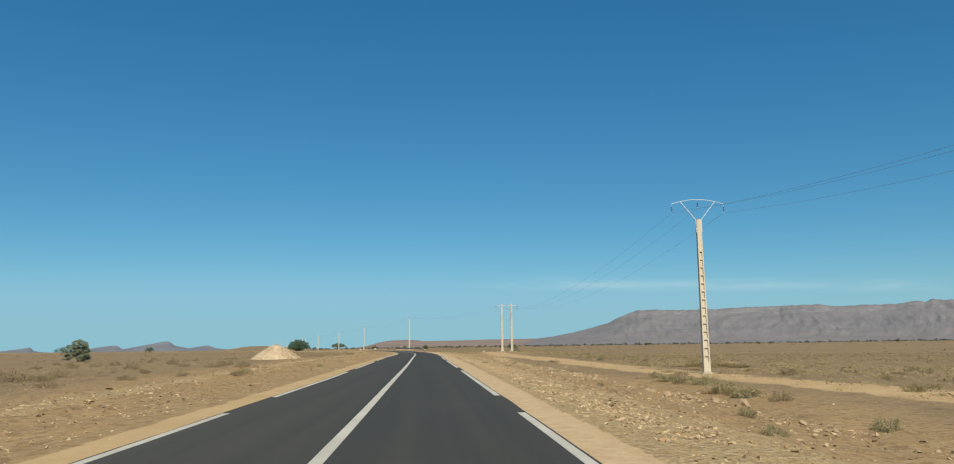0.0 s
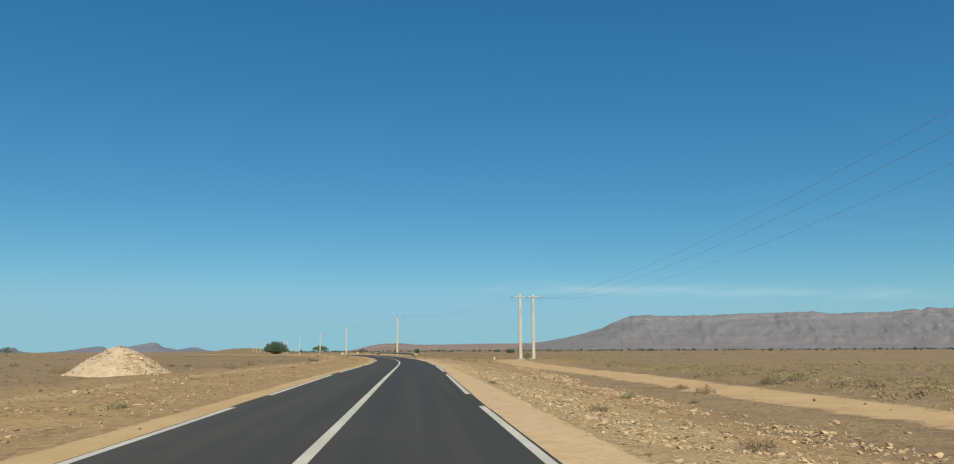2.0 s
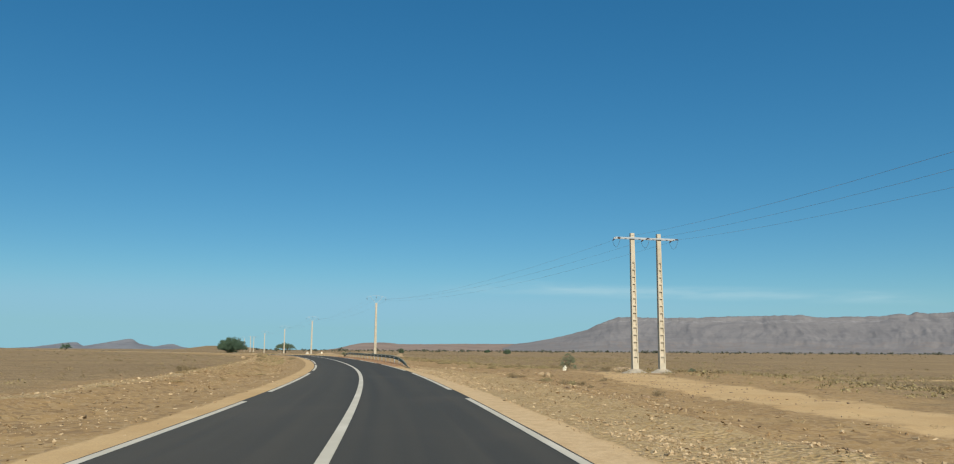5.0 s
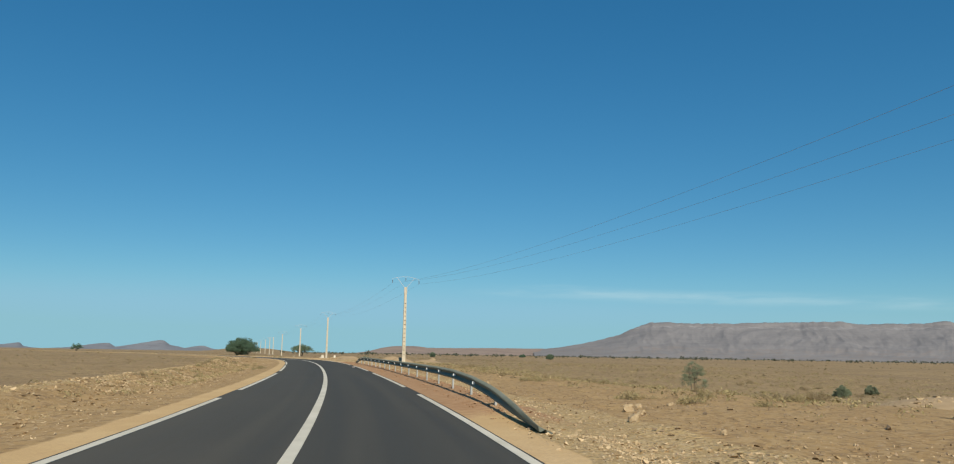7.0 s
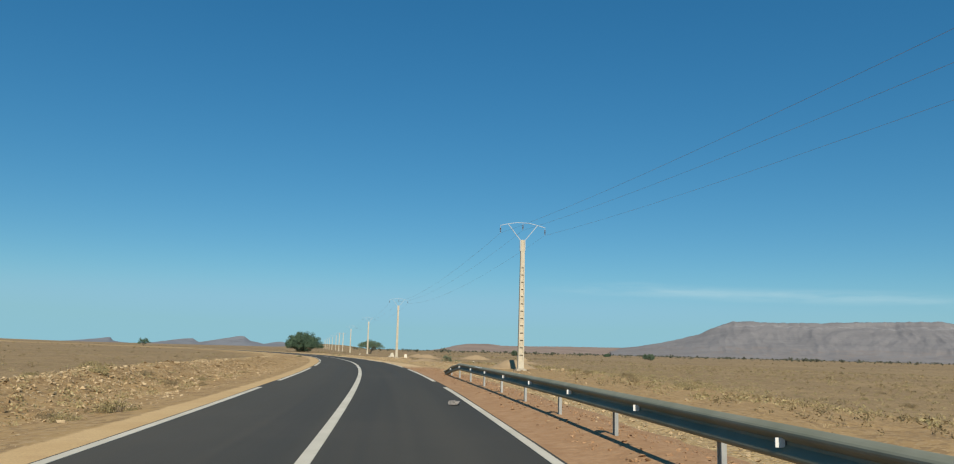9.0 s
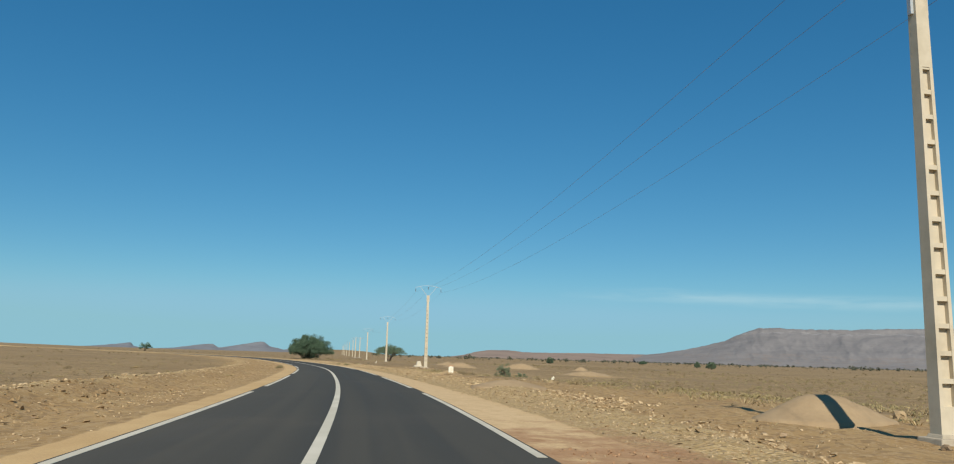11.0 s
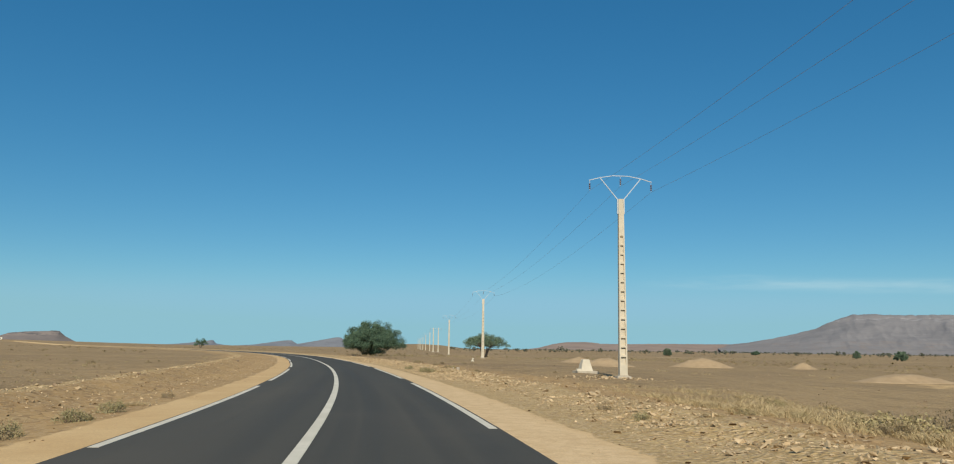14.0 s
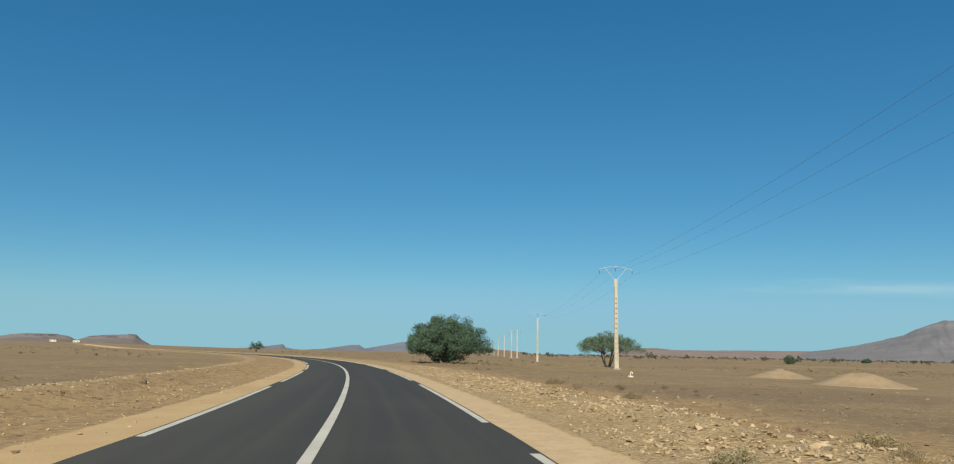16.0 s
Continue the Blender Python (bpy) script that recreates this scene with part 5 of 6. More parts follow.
def shrub_shape(seed, w, h, n=36, per=24, size=0.022):
    r = np.random.default_rng(seed)
    c = []
    for _ in range(n):
        a, q = r.uniform(0, 2 * math.pi), math.sqrt(r.random())
        top = h * math.sqrt(max(0.05, 1 - q * q)) * r.uniform(0.55, 1.0)
        c.append((math.cos(a) * q * w / 2, math.sin(a) * q * w / 2, top * r.uniform(0.25, 0.9)))
    return leaves(c, per, 0.16 * max(w, h), size, seed)


def shrub(name, shape, twigs, leaf, label, group):
    ob = empty(name, Matrix.Identity(4), label=label, category="shrub", group=group)
    arrays("foliage", *shape, leaf, ob, smooth=False)
    arrays("woody_stem", *twigs, TWIG, ob, smooth=False)
    return ob


kinds = []
for i in range(4):
    kinds.append(shrub("shrub", shrub_shape(200 + i, 0.95, 0.5), blades(210 + i, 46, 0.4, 0.5, 0.008, 1.0), SCRUB, "low dry grey-brown desert shrub", "low dry shrubs"))
for i in range(2):
    kinds.append(shrub("shrub", shrub_shape(220 + i, 0.9, 0.55, 52), blades(230 + i, 46, 0.4, 0.55, 0.008, 1.0), GREENSCRUB, "low grey-green desert shrub", "low green shrubs"))
yellow = []
for i in range(3):
    yellow.append(shrub("shrub", shrub_shape(225 + i, 0.95, 0.42, 44), blades(235 + i, 60, 0.45, 0.48, 0.006, 1.0), TUSSOCK, "low rounded straw-yellow desert shrub", "low yellow shrubs"))
straw = []
for i in range(4):
    ob = empty("grass_tuft", Matrix.Identity(4), label="clump of straw-coloured dry grass", category="grass", group="clumps of dry grass")
    arrays("foliage", *blades(240 + i, 520, 0.55, 0.33, 0.0034, 1.15), STRAW, ob, smooth=False)
    straw.append(ob)


def plant(template, x, y, size, first=[]):
    m = pose(x, y, ground_z(x, y) - 0.02, 0, 0, float(rng.uniform(0, 360)))
    if template.name not in first:
        first.append(template.name)
        template.matrix_world = m @ Matrix.Scale(size, 4)
        return template
    ob = copy_thing(template, m)
    ob.scale = (size, size, size)
    return ob


def thicket(n, s0, s1, d0, d1, things, lo, hi, seed, patchy=0.0):
    r = np.random.default_rng(seed)
    done = 0
    while done < n:
        s_, d_ = float(r.uniform(s0, s1)), float(r.uniform(d0, d1))
        if rough2(np.array([s_ * 0.06]), np.array([d_ * 0.06]), seed, 3)[0] < patchy:
            continue
        x_, y_ = spot(s_, d_)
        plant(things[int(r.integers(0, len(things)))], float(x_), float(y_), float(r.uniform(lo, hi)))
        done += 1


# single plants that stand out
for s_, d_, k, size in ((90.0, 15.9, kinds[1], 1.2), (86.0, 15.7, kinds[0], 1.3), (82.0, 4.8, kinds[2], 0.7), (82.0, 10.8, kinds[4], 1.2), (94.0, 22.9, kinds[5], 1.8), (80.0, 13.0, kinds[0], 0.9), (203.0, 13.7, yellow[0], 2.2), (202.4, 14.3, straw[1], 1.6), (199.0, 14.8, yellow[1], 1.5), (202.0, 20.6, kinds[1], 1.5), (201.0, 21.0, yellow[0], 1.6), (202.0, 22.5, kinds[2], 1.5), (204.0, 18.0, yellow[2], 1.4), (206.0, 25.5, kinds[3], 1.6), (198.0, 17.4, yellow[2], 1.1), (62.7, 7.9, kinds[2], 1.3), (99.8, 27.4, kinds[4], 2.2), (90.7, 27.4, kinds[2], 1.6), (92.1, 31.2, straw[0], 1.7), (93.0, 32.4, straw[3], 1.5), (94.5, 33.6, straw[1], 1.6), (49.0, 16.0, kinds[5], 1.1), (45.0, 15.5, kinds[5], 1.7), (45.4, 16.0, yellow[1], 1.3), (70.0, 25.9, yellow[0], 2.9), (69.4, 25.2, straw[0], 3.0), (68.6, 27.6, straw[1], 3.2), (67.6, 28.9, straw[2], 2.8), (70.9, 26.6, straw[3], 2.8), (69.0, 26.8, yellow[2], 2.4), (68.0, 28.3, yellow[1], 2.0), (70.5, 27.4, yellow[2], 1.9), (67.2, 29.4, yellow[0], 1.8), (46.3, 16.8, straw[0], 1.5), (49.5, 15.2, straw[2], 1.3), (41, 15.0, kinds[5], 1.7), (40.4, 15.8, kinds[4], 1.5), (42, 16.9, kinds[5], 1.3), (34.2, 14.2, straw[1], 2.1), (35, 14.7, straw[2], 1.8), (34, 14.4, yellow[1], 1.7), (32, 14.7, kinds[5], 1.6), (32.6, 15.2, kinds[1], 1.2), (33, 14.4, kinds[0], 1.0), (51, 25.6, kinds[2], 1.9), (53, 26.1, straw[0], 2.0), (39, 16.7, kinds[1], 1.2), (50, 16.1, kinds[3], 1.3), (41, 10.5, kinds[4], 0.9), (33, 9.2, kinds[0], 0.8), (30, 15.2, kinds[0], 1.3), (24, 11.3, kinds[4], 1.35), (17.5, 9.2, kinds[4], 1.25), (20, 13.4, kinds[5], 1.5), (52, 18.5, kinds[1], 1.4), (58, 19.5, straw[0], 1.3), (62, 23, straw[1], 1.4),
                        (68.6, 23.9, straw[2], 1.5), (69.5, 25.0, straw[0], 1.4), (76, 26, straw[3], 1.3), (45, 15.0, straw[1], 1.5), (161.1, 9.7, kinds[5], 1.05), (160.9, 9.3, kinds[1], 0.7), (159.8, 10.3, kinds[0], 1.1), (159.6, 10.7, kinds[4], 1.0), (159.4, 11.1, kinds[2], 1.1), (187.2, -12.8, kinds[1], 3.0), (188.0, -13.6, kinds[2], 2.2),
                        (70, 6.6, kinds[1], 1.0), (235.0, -4.9, yellow[0], 1.5), (235.6, -5.3, kinds[1], 1.3), (233.0, -5.2, yellow[2], 1.1), (59, -14.4, kinds[1], 1.8), (41, -8.4, kinds[2], 1.3), (45, -8.9, yellow[0], 1.5), (59, -12.2, kinds[3], 2.2), (55, -10.4, kinds[0], 1.0), (53, -9.4, straw[0], 0.9), (50, -16.1, kinds[2], 1.4), (45, -12.3, kinds[0], 1.3), (74, -21.6, kinds[1], 1.6), (354, 14.5, kinds[0], 1.6), (344, 14.5, kinds[3], 1.0), (349.5, 15.3, kinds[1], 1.2),
                        (349.3, 14.5, kinds[2], 1.8), (345.4, 12.6, kinds[0], 0.9), (346, 16.6, straw[2], 1.2), (398.0, 9.2, straw[1], 1.1), (398.1, 9.3, yellow[1], 1.3), (396.2, 8.5, kinds[0], 0.9), (415.2, 11.1, kinds[1], 1.5), (422.6, 13.2, kinds[2], 1.2), (428.3, 11.3, kinds[3], 1.5), (429.2, 11.9, kinds[1], 1.5), (389.3, 6.0, kinds[5], 1.6), (388.7, 6.3, kinds[4], 1.4), (388.0, 6.8, straw[0], 1.2), (387.4, 7.4, straw[2], 1.0), (395.7, 5.7, kinds[4], 1.2), (386.2, 9.6, straw[1], 1.3), (386.8, 9.0, kinds[2], 0.9), (388.0, 9.2, straw[3], 1.0), (396.0, 8.5, straw[0], 1.1), (395.6, 8.9, kinds[0], 0.8), (353.0, 12.4, yellow[1], 2.6), (352.4, 11.8, kinds[2], 1.4), (355.0, 12.9, yellow[1], 1.3), (356.0, 11.8, yellow[2], 1.1), (356.4, 11.2, straw[0], 1.0), (357.0, 10.9, yellow[0], 1.0), (353.0, 8.1, straw[1], 0.8), (350.0, 8.3, straw[2], 0.8), (354.0, 6.9, kinds[4], 0.8), (356.0, 6.7, kinds[0], 0.8),
                        (225.0, 14.6, yellow[0], 1.3), (223.0, 14.2, yellow[1], 1.4), (224.0, 15.1, yellow[2], 1.2), (229.0, 14.8, kinds[1], 0.9), (251.0, 31.3, kinds[2], 1.4), (234.0, 24.4, kinds[4], 1.5), (221.5, 14.9, yellow[2], 1.1), (226.6, 16.0, yellow[0], 1.2),
                        (350.6, -4.95, kinds[0], 1.2), (351.2, -5.0, kinds[4], 1.0), (353.9, -4.9, kinds[5], 1.2), (354.6, -5.0, kinds[1], 0.9), (356.2, -4.85, kinds[4], 1.2), (358.6, -5.0, straw[0], 1.0), (361.8, -4.9, kinds[0], 0.8),
                        (44, -9.0, kinds[1], 1.2), (57, -6.3, kinds[5], 1.0), (60, -14, kinds[2], 1.6), (69, -6.1, kinds[4], 1.1), (48, -24, kinds[0], 2.2), (72, -30, kinds[3], 2.4), (44, -20, kinds[1], 2.0), (30, -19, kinds[2], 1.9), (86, -9.0, straw[3], 1.5)):
    x_, y_ = spot(s_, d_)
    plant(k, float(x_), float(y_), size * (0.62 if d_ < 14 else 0.8))
thicket(36, 10, 170, -75, -12, kinds[:4], 0.6, 1.7, 301, -0.2)
thicket(24, 16, 120, -48, -13, kinds[:4] + yellow[:1], 0.8, 1.5, 313, -0.3)
thicket(18, 20, 200, 24, 70, kinds[:4] + straw, 0.8, 1.6, 302, -0.1)
thicket(42, 14, 95, 21, 48, straw + yellow + yellow, 0.8, 1.5, 309, -0.2)
thicket(9, 150, 200, 6.0, 14, kinds[:4], 0.4, 0.9, 303, -0.2)
thicket(30, 180, 330, -13, -6, straw + kinds[:2], 0.4, 0.9, 304, -0.2)
thicket(22, 100, 180, -13, -6, straw, 0.4, 0.8, 305, -0.2)
thicket(24, 190, 330, 14, 80, kinds[:4] + straw[:1], 0.5, 1.2, 306, -0.2)
thicket(30, 346, 368, 13, 22, straw + yellow, 0.5, 1.0, 310, -0.6)
thicket(30, 215, 290, 18, 75, yellow + kinds[:3], 0.7, 1.7, 311, -0.4)
thicket(16, 205, 255, -10, -6.3, kinds[:3] + yellow[:2], 0.5, 1.0, 312, -0.3)
thicket(18, 345, 470, 8, 20, kinds[:4], 0.25, 0.6, 307, -0.2)
thicket(26, 230, 480, -70, -9, kinds[:4] + straw[:2], 0.4, 1.1, 308, -0.2)

# thin dry grass over the verges
STALKS = [blades(260 + i, 15, 0.3, 0.17, 0.0055, 0.9) for i in range(5)]


def sward(n, s0, s1, d0, d1, lo, hi, seed):
    r = np.random.default_rng(seed)
    s_, d_ = r.uniform(s0, s1, n), r.uniform(d0, d1, n)
    keep_ = rough2(s_ * 0.16, d_ * 0.3, seed, 3) > r.normal(0.05, 0.22, n)
    x_, y_, z_ = on_land(s_[keep_], d_[keep_])
    return np.stack([x_, y_], 1), z_, r.uniform(lo, hi, len(x_))


sw = [sward(4800, 344, 372, 11.0, 18, 0.8, 1.7, 515), sward(500, 200, 262, 12, 34, 0.5, 1.2, 516), sward(1800, 8, 90, 20, 42, 0.6, 1.7, 517), sward(1700, 165, 215, -11.5, -6.4, 0.35, 1.0, 501), sward(900, 215, 262, -11, -6.2, 0.3, 0.8, 512), sward(1500, 250, 340, -10, -6.0, 0.25, 0.7, 511), sward(1500, 2, 165, -14, -6.0, 0.25, 0.7, 502), sward(1600, 2, 170, 9, 30, 0.3, 0.8, 503), sward(2600, 280, 470, 6.5, 20, 0.3, 0.75, 504),
      sward(1500, 340, 470, -14, -6, 0.25, 0.6, 505), sward(420, 380, 404, 6.2, 11, 0.25, 0.7, 514), sward(1000, 346, 374, 11, 20, 0.4, 1.0, 513), sward(600, 190, 290, 8, 40, 0.2, 0.5, 506)]
tagged(scatter("dry_grass", STALKS, np.concatenate([a[0] for a in sw]), np.concatenate([a[1] for a in sw]), np.concatenate([a[2] for a in sw]), STRAW, sink=0.0), "thin straw-coloured dry grass on the verges", "grass", kind="stuff")

# far scrub: joined, nobody could count it
FINE_TUFT = [leaves([(0, 0, 0.3), (0.3, 0.1, 0.2), (-0.26, 0.15, 0.22), (0.05, -0.28, 0.2)], 7, 0.3, 0.068, 410 + i) for i in range(4)]
TUFT = [leaves([(0, 0, 0.35), (0.35, 0.1, 0.25), (-0.3, 0.15, 0.28), (0.05, -0.3, 0.25)], 5, 0.34, 0.16, 400 + i) for i in range(4)]
TUSSOCKS = [leaves([(0, 0, 0.22), (0.25, 0.1, 0.14), (-0.2, 0.15, 0.15), (0.05, -0.24, 0.13)], 6, 0.25, 0.058, 430 + i) for i in range(4)]


def tussock_patch(n, s0, s1, d0, d1, lo, hi, seed):
    r = np.random.default_rng(seed)
    s_, d_ = r.uniform(s0, s1, n), d0 + (d1 - d0) * r.random(n) ** 1.1
    keep_ = rough2(s_ * 0.07, d_ * 0.07, seed, 3) > r.normal(-0.05, 0.25, n)
    x_, y_, z_ = on_land(s_[keep_], d_[keep_])
    return np.stack([x_, y_], 1), z_, lo + (hi - lo) * r.random(len(x_)) ** 2


tu = [tussock_patch(3800, 190, 340, 14, 95, 0.35, 1.2, 521), tussock_patch(2000, 10, 190, 20, 80, 0.35, 1.05, 522), tussock_patch(500, 330, 372, 18, 70, 0.3, 0.8, 523),
      tussock_patch(500, 195, 262, -6.2, -9.5, 0.3, 0.75, 524), tussock_patch(900, 10, 480, -10, -60, 0.35, 0.95, 525)]
tagged(scatter("tussocks", TUSSOCKS, np.concatenate([a[0] for a in tu]), np.concatenate([a[1] for a in tu]), np.concatenate([a[2] for a in tu]), TUSSOCK, sink=0.0), "small pale yellow tussocks dotted over the desert plain", "scrub", kind="stuff")
n = 5200
s, d = rng.uniform(20, 900, n), rng.choice([-1, 1], n) * (24 + 420 * rng.random(n) ** 1.5)
keep = rough2(s * 0.02, d * 0.02, 91, 3) > rng.normal(-0.1, 0.3, n)
s, d = s[keep], d[keep]
m = 5200
s1, d1 = rng.uniform(40, 430, m), np.where(rng.random(m) < 0.62, 15 + 128 * rng.random(m) ** 1.3, -16 - 90 * rng.random(m) ** 1.3)
track_keep = ((d1 < 0) | (s1 > 200) | (d1 > 25)) & ((d1 < 0) | (d1 > 70) | (s1 < 366))
s1, d1 = s1[track_keep], d1[track_keep]
m = len(s1)
x, y = spot(s1, d1)
z = land(x, y, s1, d1)
tagged(scatter("low_scrub", FINE_TUFT, np.stack([x, y], 1), z, sizes_of(m, 0.25, 0.8, 2), SCRUB, sink=0.0), "low brown scrub dotted over the plain", "scrub", kind="stuff")
COARSE = [leaves([(0, 0, 0.2), (0.22, 0.1, 0.14), (-0.2, 0.1, 0.15), (0.05, -0.22, 0.13)], 5, 0.22, 0.08, 470 + i) for i in range(5)]
for q_, (name_, tone_, count_) in enumerate((("brown_tufts", DRYTUFT, 7000), ("pale_clumps", TUSSOCK, 5000))):
    rt = np.random.default_rng(530 + q_)
    st_, dt_ = rt.uniform(20, 520, count_ * 2), 10 + 110 * rt.random(count_ * 2) ** 1.2
    kp = (rough2(st_ * 0.05, dt_ * 0.05, 97 + q_, 3) > rt.normal(0.0, 0.3, count_ * 2)) & ((st_ > 196) | (dt_ > 21.5)) & ((st_ < 190) | (dt_ > 13 + 4 * q_)) & ((st_ < 330) | (dt_ > 70) | (st_ > 480) | ((st_ < 372) & (dt_ > 36)))
    st_, dt_ = st_[kp][:count_], dt_[kp][:count_]
    x, y = spot(st_, dt_)
    tagged(scatter(name_, COARSE, np.stack([x, y], 1), land(x, y, st_, dt_), sizes_of(len(x), 0.35, 1.15, 2), tone_, sink=0.0), "low dry tufts and clumps dotted over the stony plain", "scrub", kind="stuff")
x, y = spot(s, d)
sy_, dy_ = station(x, y)
ok = (np.abs(dy_) > 70) | (sy_ > 520)
x, y = x[ok], y[ok]
z = land(x, y, sy_[ok], dy_[ok])
tagged(scatter("far_scrub", TUFT, np.stack([x, y], 1), z, sizes_of(len(x), 0.3, 1.15, 2), SCRUB, sink=0.0), "dry scrub dotted over the distant plain", "scrub", kind="stuff")
n = 5200
s, d = rng.uniform(30, 420, n), 16 + 120 * rng.random(n) ** 1.25
keep = (rough2(s * 0.03, d * 0.03, 95, 3) > rng.normal(0.05, 0.25, n)) & (np.abs(d - np.interp(s, [0, 30, 60, 110, 150, 180, 181], [15.0, 17.0, 18.6, 19.8, 20.5, 23.0, -99])) > 3.5) & (((s > 190) & (s < 330)) | (d > 30))
x, y = spot(s[keep], d[keep])
z = land(x, y, s[keep], d[keep])
PALE = [blades(430 + i, 20, 0.4, 0.28, 0.013, 1.1) for i in range(4)]
tagged(scatter("pale_tufts", PALE, np.stack([x, y], 1), z, sizes_of(len(x), 0.5, 1.5, 2), STRAW, sink=0.0), "pale dry tufts dotted over the plain", "scrub", kind="stuff")
CLUMP = [leaves([(0, 0, 0.55), (0.4, 0, 0.5), (-0.4, 0.1, 0.5), (0, 0.3, 0.7), (0, -0.3, 0.65), (0.2, 0.2, 0.3)], 5, 0.36, 0.2, 420 + i, 0.8) for i in range(4)]
n = 1900
az = np.radians(rng.uniform(-44, 14, n))
rr = np.where(rng.random(n) < 0.62, 1500 + 1300 * rng.random(n), 650 + 1500 * rng.random(n))
x, y = -30 - np.sin(az) * rr, 190 + np.cos(az) * rr
sy_, dy_ = station(x, y)
z = land(x, y, sy_, dy_)
tagged(scatter("far_trees", CLUMP, np.stack([x, y], 1), z, sizes_of(n, 1.0, 4.3, 2.2), FAR_LEAF, sink=0.0), "line of small dark acacias far off on the plain", "trees", kind="stuff")


def tree(name, label, x, y, wide, high, trunk, leaf, seed, clear=0.28, stems=4, per=60, size=0.11, umbrella=True, clumps=90, puff=1.0, lift=0.45, skirt=None):
    r = np.random.default_rng(seed)
    ob = empty(name, pose(x, y, ground_z(x, y)), label=label, category="tree")
    bm = bmesh.new()
    centres, radii = [], []
    for i in range(clumps):
        a, q = r.uniform(0, 2 * math.pi), math.sqrt(r.random())
        rim = 1 + 0.16 * math.sin(3 * a + seed) + 0.10 * math.sin(5 * a + 2 * seed)
        px, py = math.cos(a) * q * wide / 2 * rim, math.sin(a) * q * wide / 2 * rim
        dome = high * (clear + (1 - clear) * (1 - q ** 2.2) ** 0.5) if umbrella else high * (0.25 + 0.75 * math.sqrt(max(0.0, 1 - q * q)))
        dome *= 1 + 0.06 * math.sin(2.1 * px + seed) * math.cos(1.7 * py)
        low = high * (clear + 0.12 * q) if skirt is None else high * (skirt + (clear - skirt) * q ** 1.8)
        pz = low + (dome - low) * r.random() ** lift
        centres.append((px, py, pz - 0.05 * high)), radii.append(wide * puff * r.uniform(0.055, 0.10))
    for i in range(stems):
        a = 2 * math.pi * i / stems + r.uniform(-0.4, 0.4)
        reach = wide * r.uniform(0.10, 0.17)
        fork = Vector((math.cos(a) * reach, math.sin(a) * reach, high * r.uniform(0.36, 0.5)))
        root = Vector((math.cos(a) * trunk * 1.2, math.sin(a) * trunk * 1.2, -0.1))
        tube(bm, [root, root.lerp(fork, 0.5) + Vector((0, 0, -0.05 * high)), fork], [trunk, trunk * 0.72, trunk * 0.5], 8)
        near = sorted(range(clumps), key=lambda j: (Vector(centres[j]) - fork * 1.6).length)
        for j in near[: max(5, clumps // (stems * 2))]:
            c = Vector(centres[j])
            midp = fork.lerp(c, 0.5) + Vector(r.normal(0, 0.04, 3)) * high * 0.5
            tube(bm, [fork, midp, c], [trunk * 0.42, trunk * 0.24, trunk * 0.08], 5)
    part("trunk", bm, BARK, ob, "dark forked trunk and limbs")
    arrays("crown", *leaves(centres, per, radii, size, seed + 1, 0.62), leaf, ob, smooth=False)
    return ob


tree("acacia_tree", "broad dense dark-green acacia with crown near the ground", -113.25, 491.24, 11.2, 7.4, 0.24, LEAF_A, 31, 0.30, 7, 230, 0.085, True, 460, 1.1, 0.62, 0.0)
tree("acacia_tree", "umbrella-shaped green acacia on several leaning trunks", -87.95, 488.62, 8.8, 4.9, 0.15, LEAF_C, 33, 0.42, 5, 150, 0.066, True, 170)
tree("tamarisk_tree", "small grey-green tree alone on the plain", -71.50, 139.40, 4.0, 4.3, 0.05, LEAF_B, 35, 0.03, 5, 170, 0.06, False, 170, 1.3, 0.7)
tree("tamarisk_tree", "small dark bushy tree far out on the plain", -236.00, 442.00, 8.0, 5.0, 0.12, LEAF_A, 37, 0.25, 3, 70, 0.09, True, 60, 1.7)
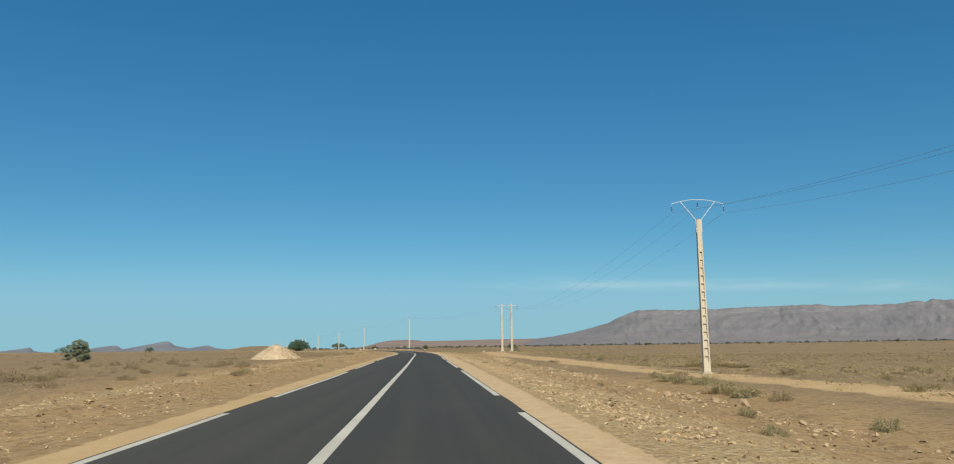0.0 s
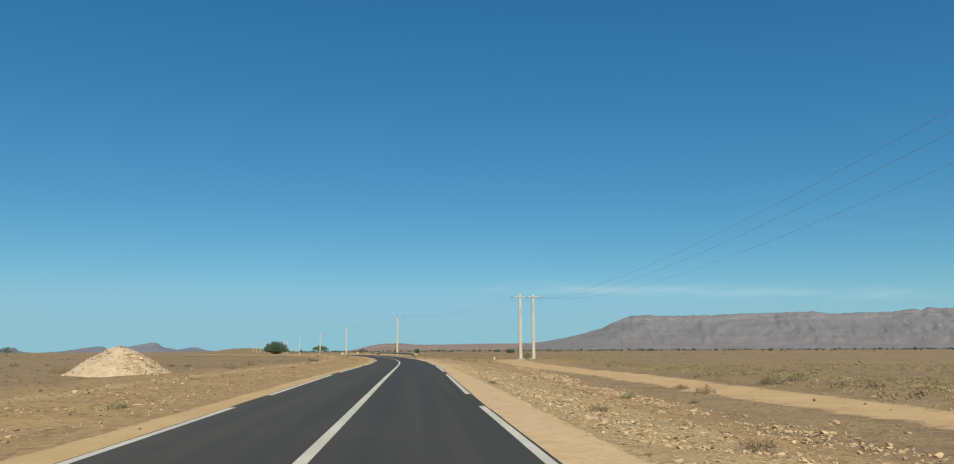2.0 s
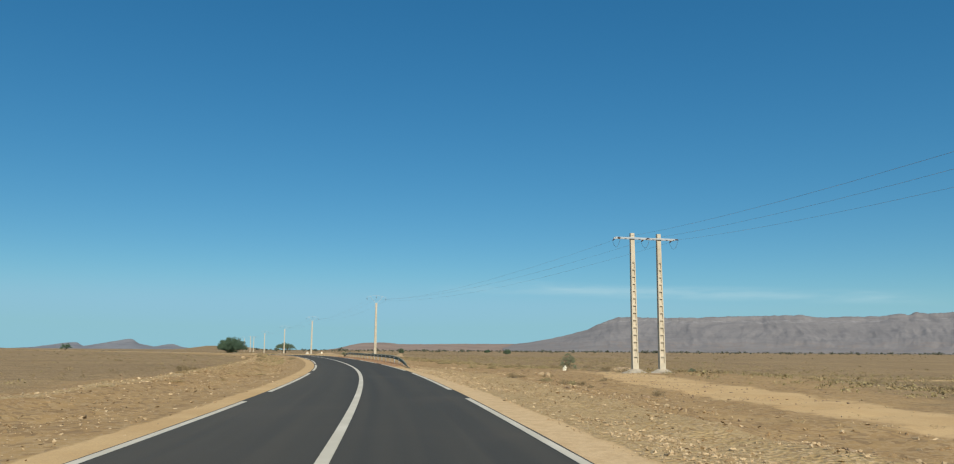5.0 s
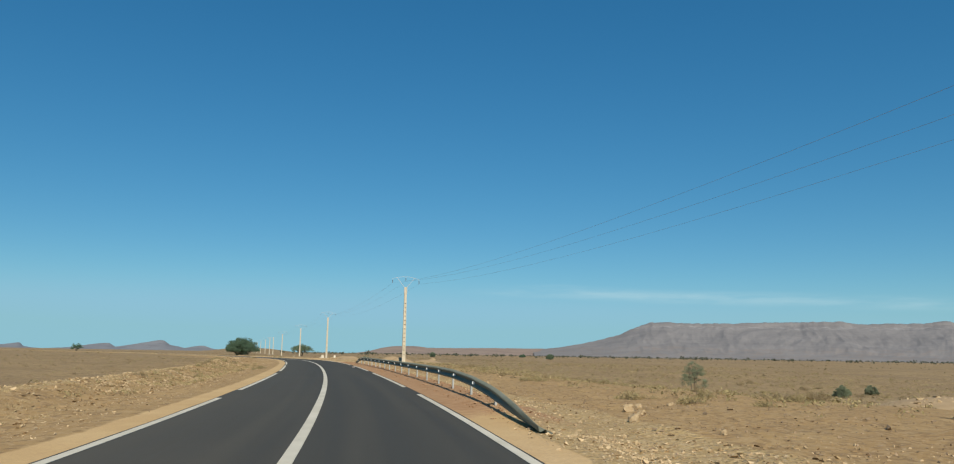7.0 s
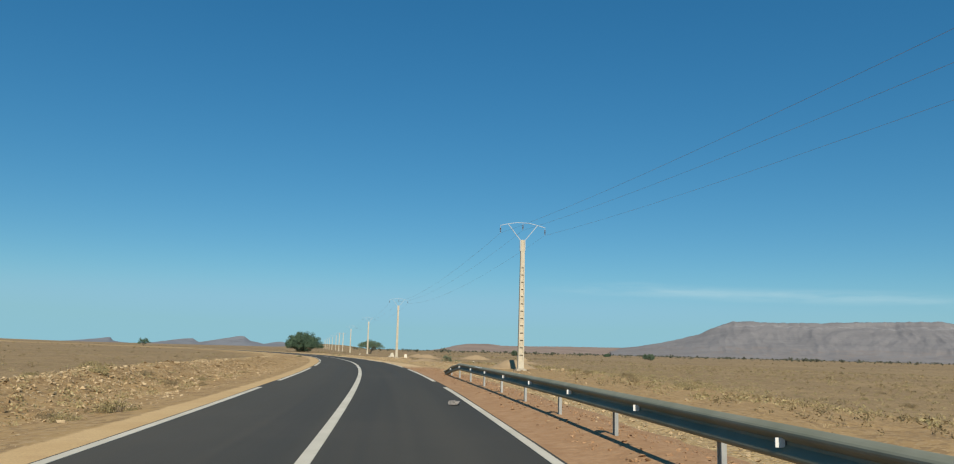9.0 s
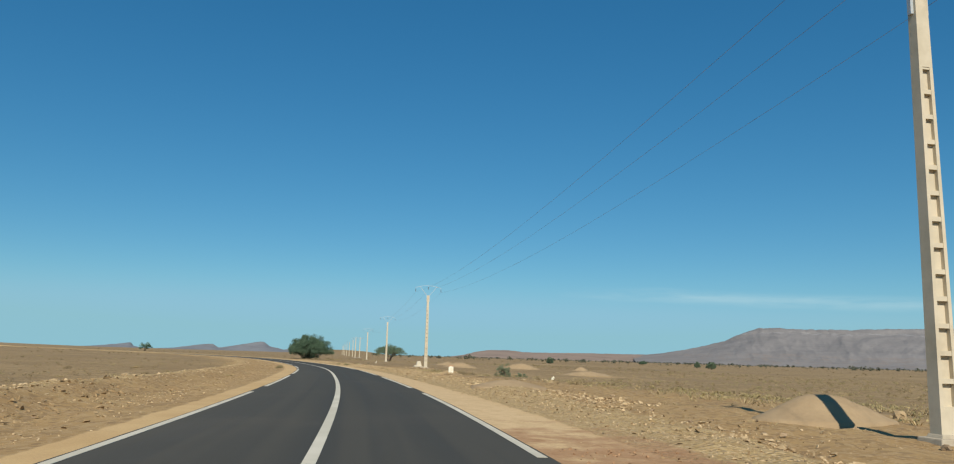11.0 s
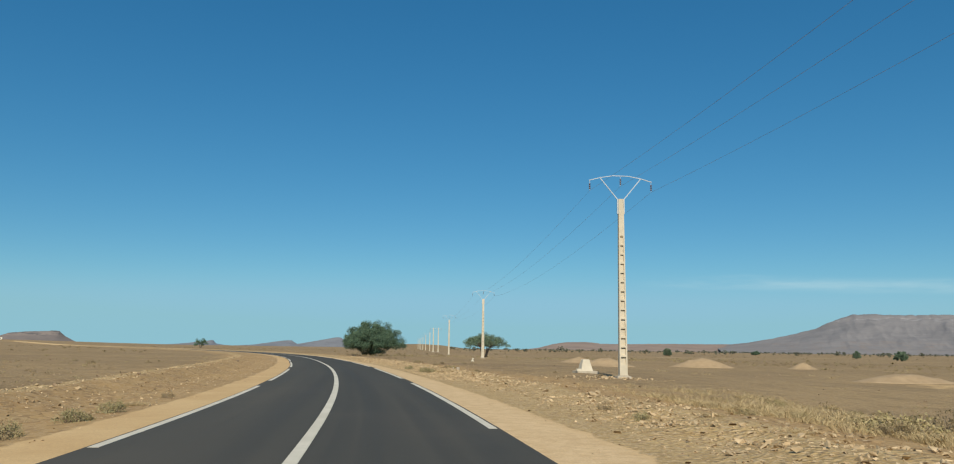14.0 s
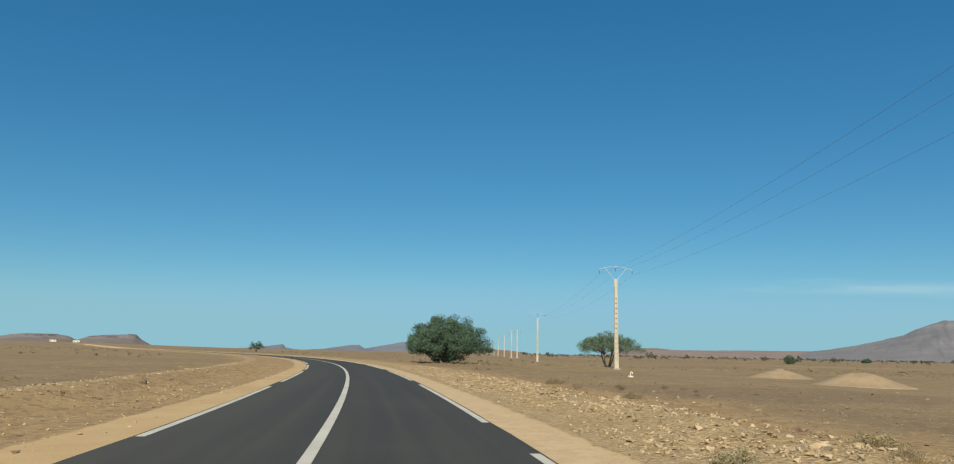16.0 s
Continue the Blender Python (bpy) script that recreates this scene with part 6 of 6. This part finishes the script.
tree("tamarisk_tree", "small dark bushy tree far out on the plain", -315.23, 747.05, 7.0, 6.2, 0.2, LEAF_A, 39, 0.2, 3, 40, 0.25, False, 40, 2.0)
tree("tamarisk_tree", "thin feathery grey-green young tree", 12.21, 264.73, 2.9, 4.7, 0.05, LEAF_B, 41, 0.06, 5, 150, 0.032, False, 100, 1.4)
tree("tamarisk_tree", "thin feathery grey-green young tree", -42.08, 359.76, 1.8, 2.4, 0.03, LEAF_B, 43, 0.0, 4, 260, 0.022, False, 90, 1.6, 0.85)
tree("tamarisk_tree", "low spreading green bush among dry grass", -39.70, 355.52, 1.35, 1.1, 0.02, LEAF_B, 57, 0.0, 4, 240, 0.022, False, 70, 1.6, 0.85)
for i, (x_, y_, w_, h_, leaf_) in enumerate(((29.69, 263.44, 1.7, 1.5, LEAF_B), (37.93, 273.15, 1.5, 1.3, LEAF_B), (24.70, 611.00, 3.8, 3.6, LEAF_C), (31.90, 699.30, 3.0, 3.6, LEAF_C), (-47.70, 703.40, 3.6, 4.0, LEAF_C), (30.70, 1029.20, 6.4, 3.8, LEAF_A))):
    tree("bush", "round green bush alone on the plain", x_, y_, w_, h_, 0.02 * w_, leaf_, 45 + 2 * i, 0.05, 3, 90, 0.034 * w_, False, 130, 1.25, 0.7)

# ---------------------------------------------------------------- far houses
for az_, wide_ in ((40.95, 14.0), (39.78, 15.0)):
    a = radians(az_)
    x_, y_ = -math.sin(a) * 2500, math.cos(a) * 2500
    z_ = ground_z(x_, y_)
    ob = empty("house", pose(x_, y_, z_, 0, 0, az_), label="small flat-roofed whitewashed house far off on a rise", category="house")
    part("wall", box(bmesh.new(), -wide_ / 2, -5, -2, wide_ / 2, 5, 4.6), LIME, ob)
    part("parapet", box(bmesh.new(), -wide_ / 2 - 0.3, -5.3, 4.6, wide_ / 2 + 0.3, 5.3, 5.1), LIME, ob)
    for k in (-0.3, 0.25):
        part("window", box(bmesh.new(), wide_ * k - 1, -5.06, 1.4, wide_ * k + 1, -4.9, 3.2), DARKP, ob)
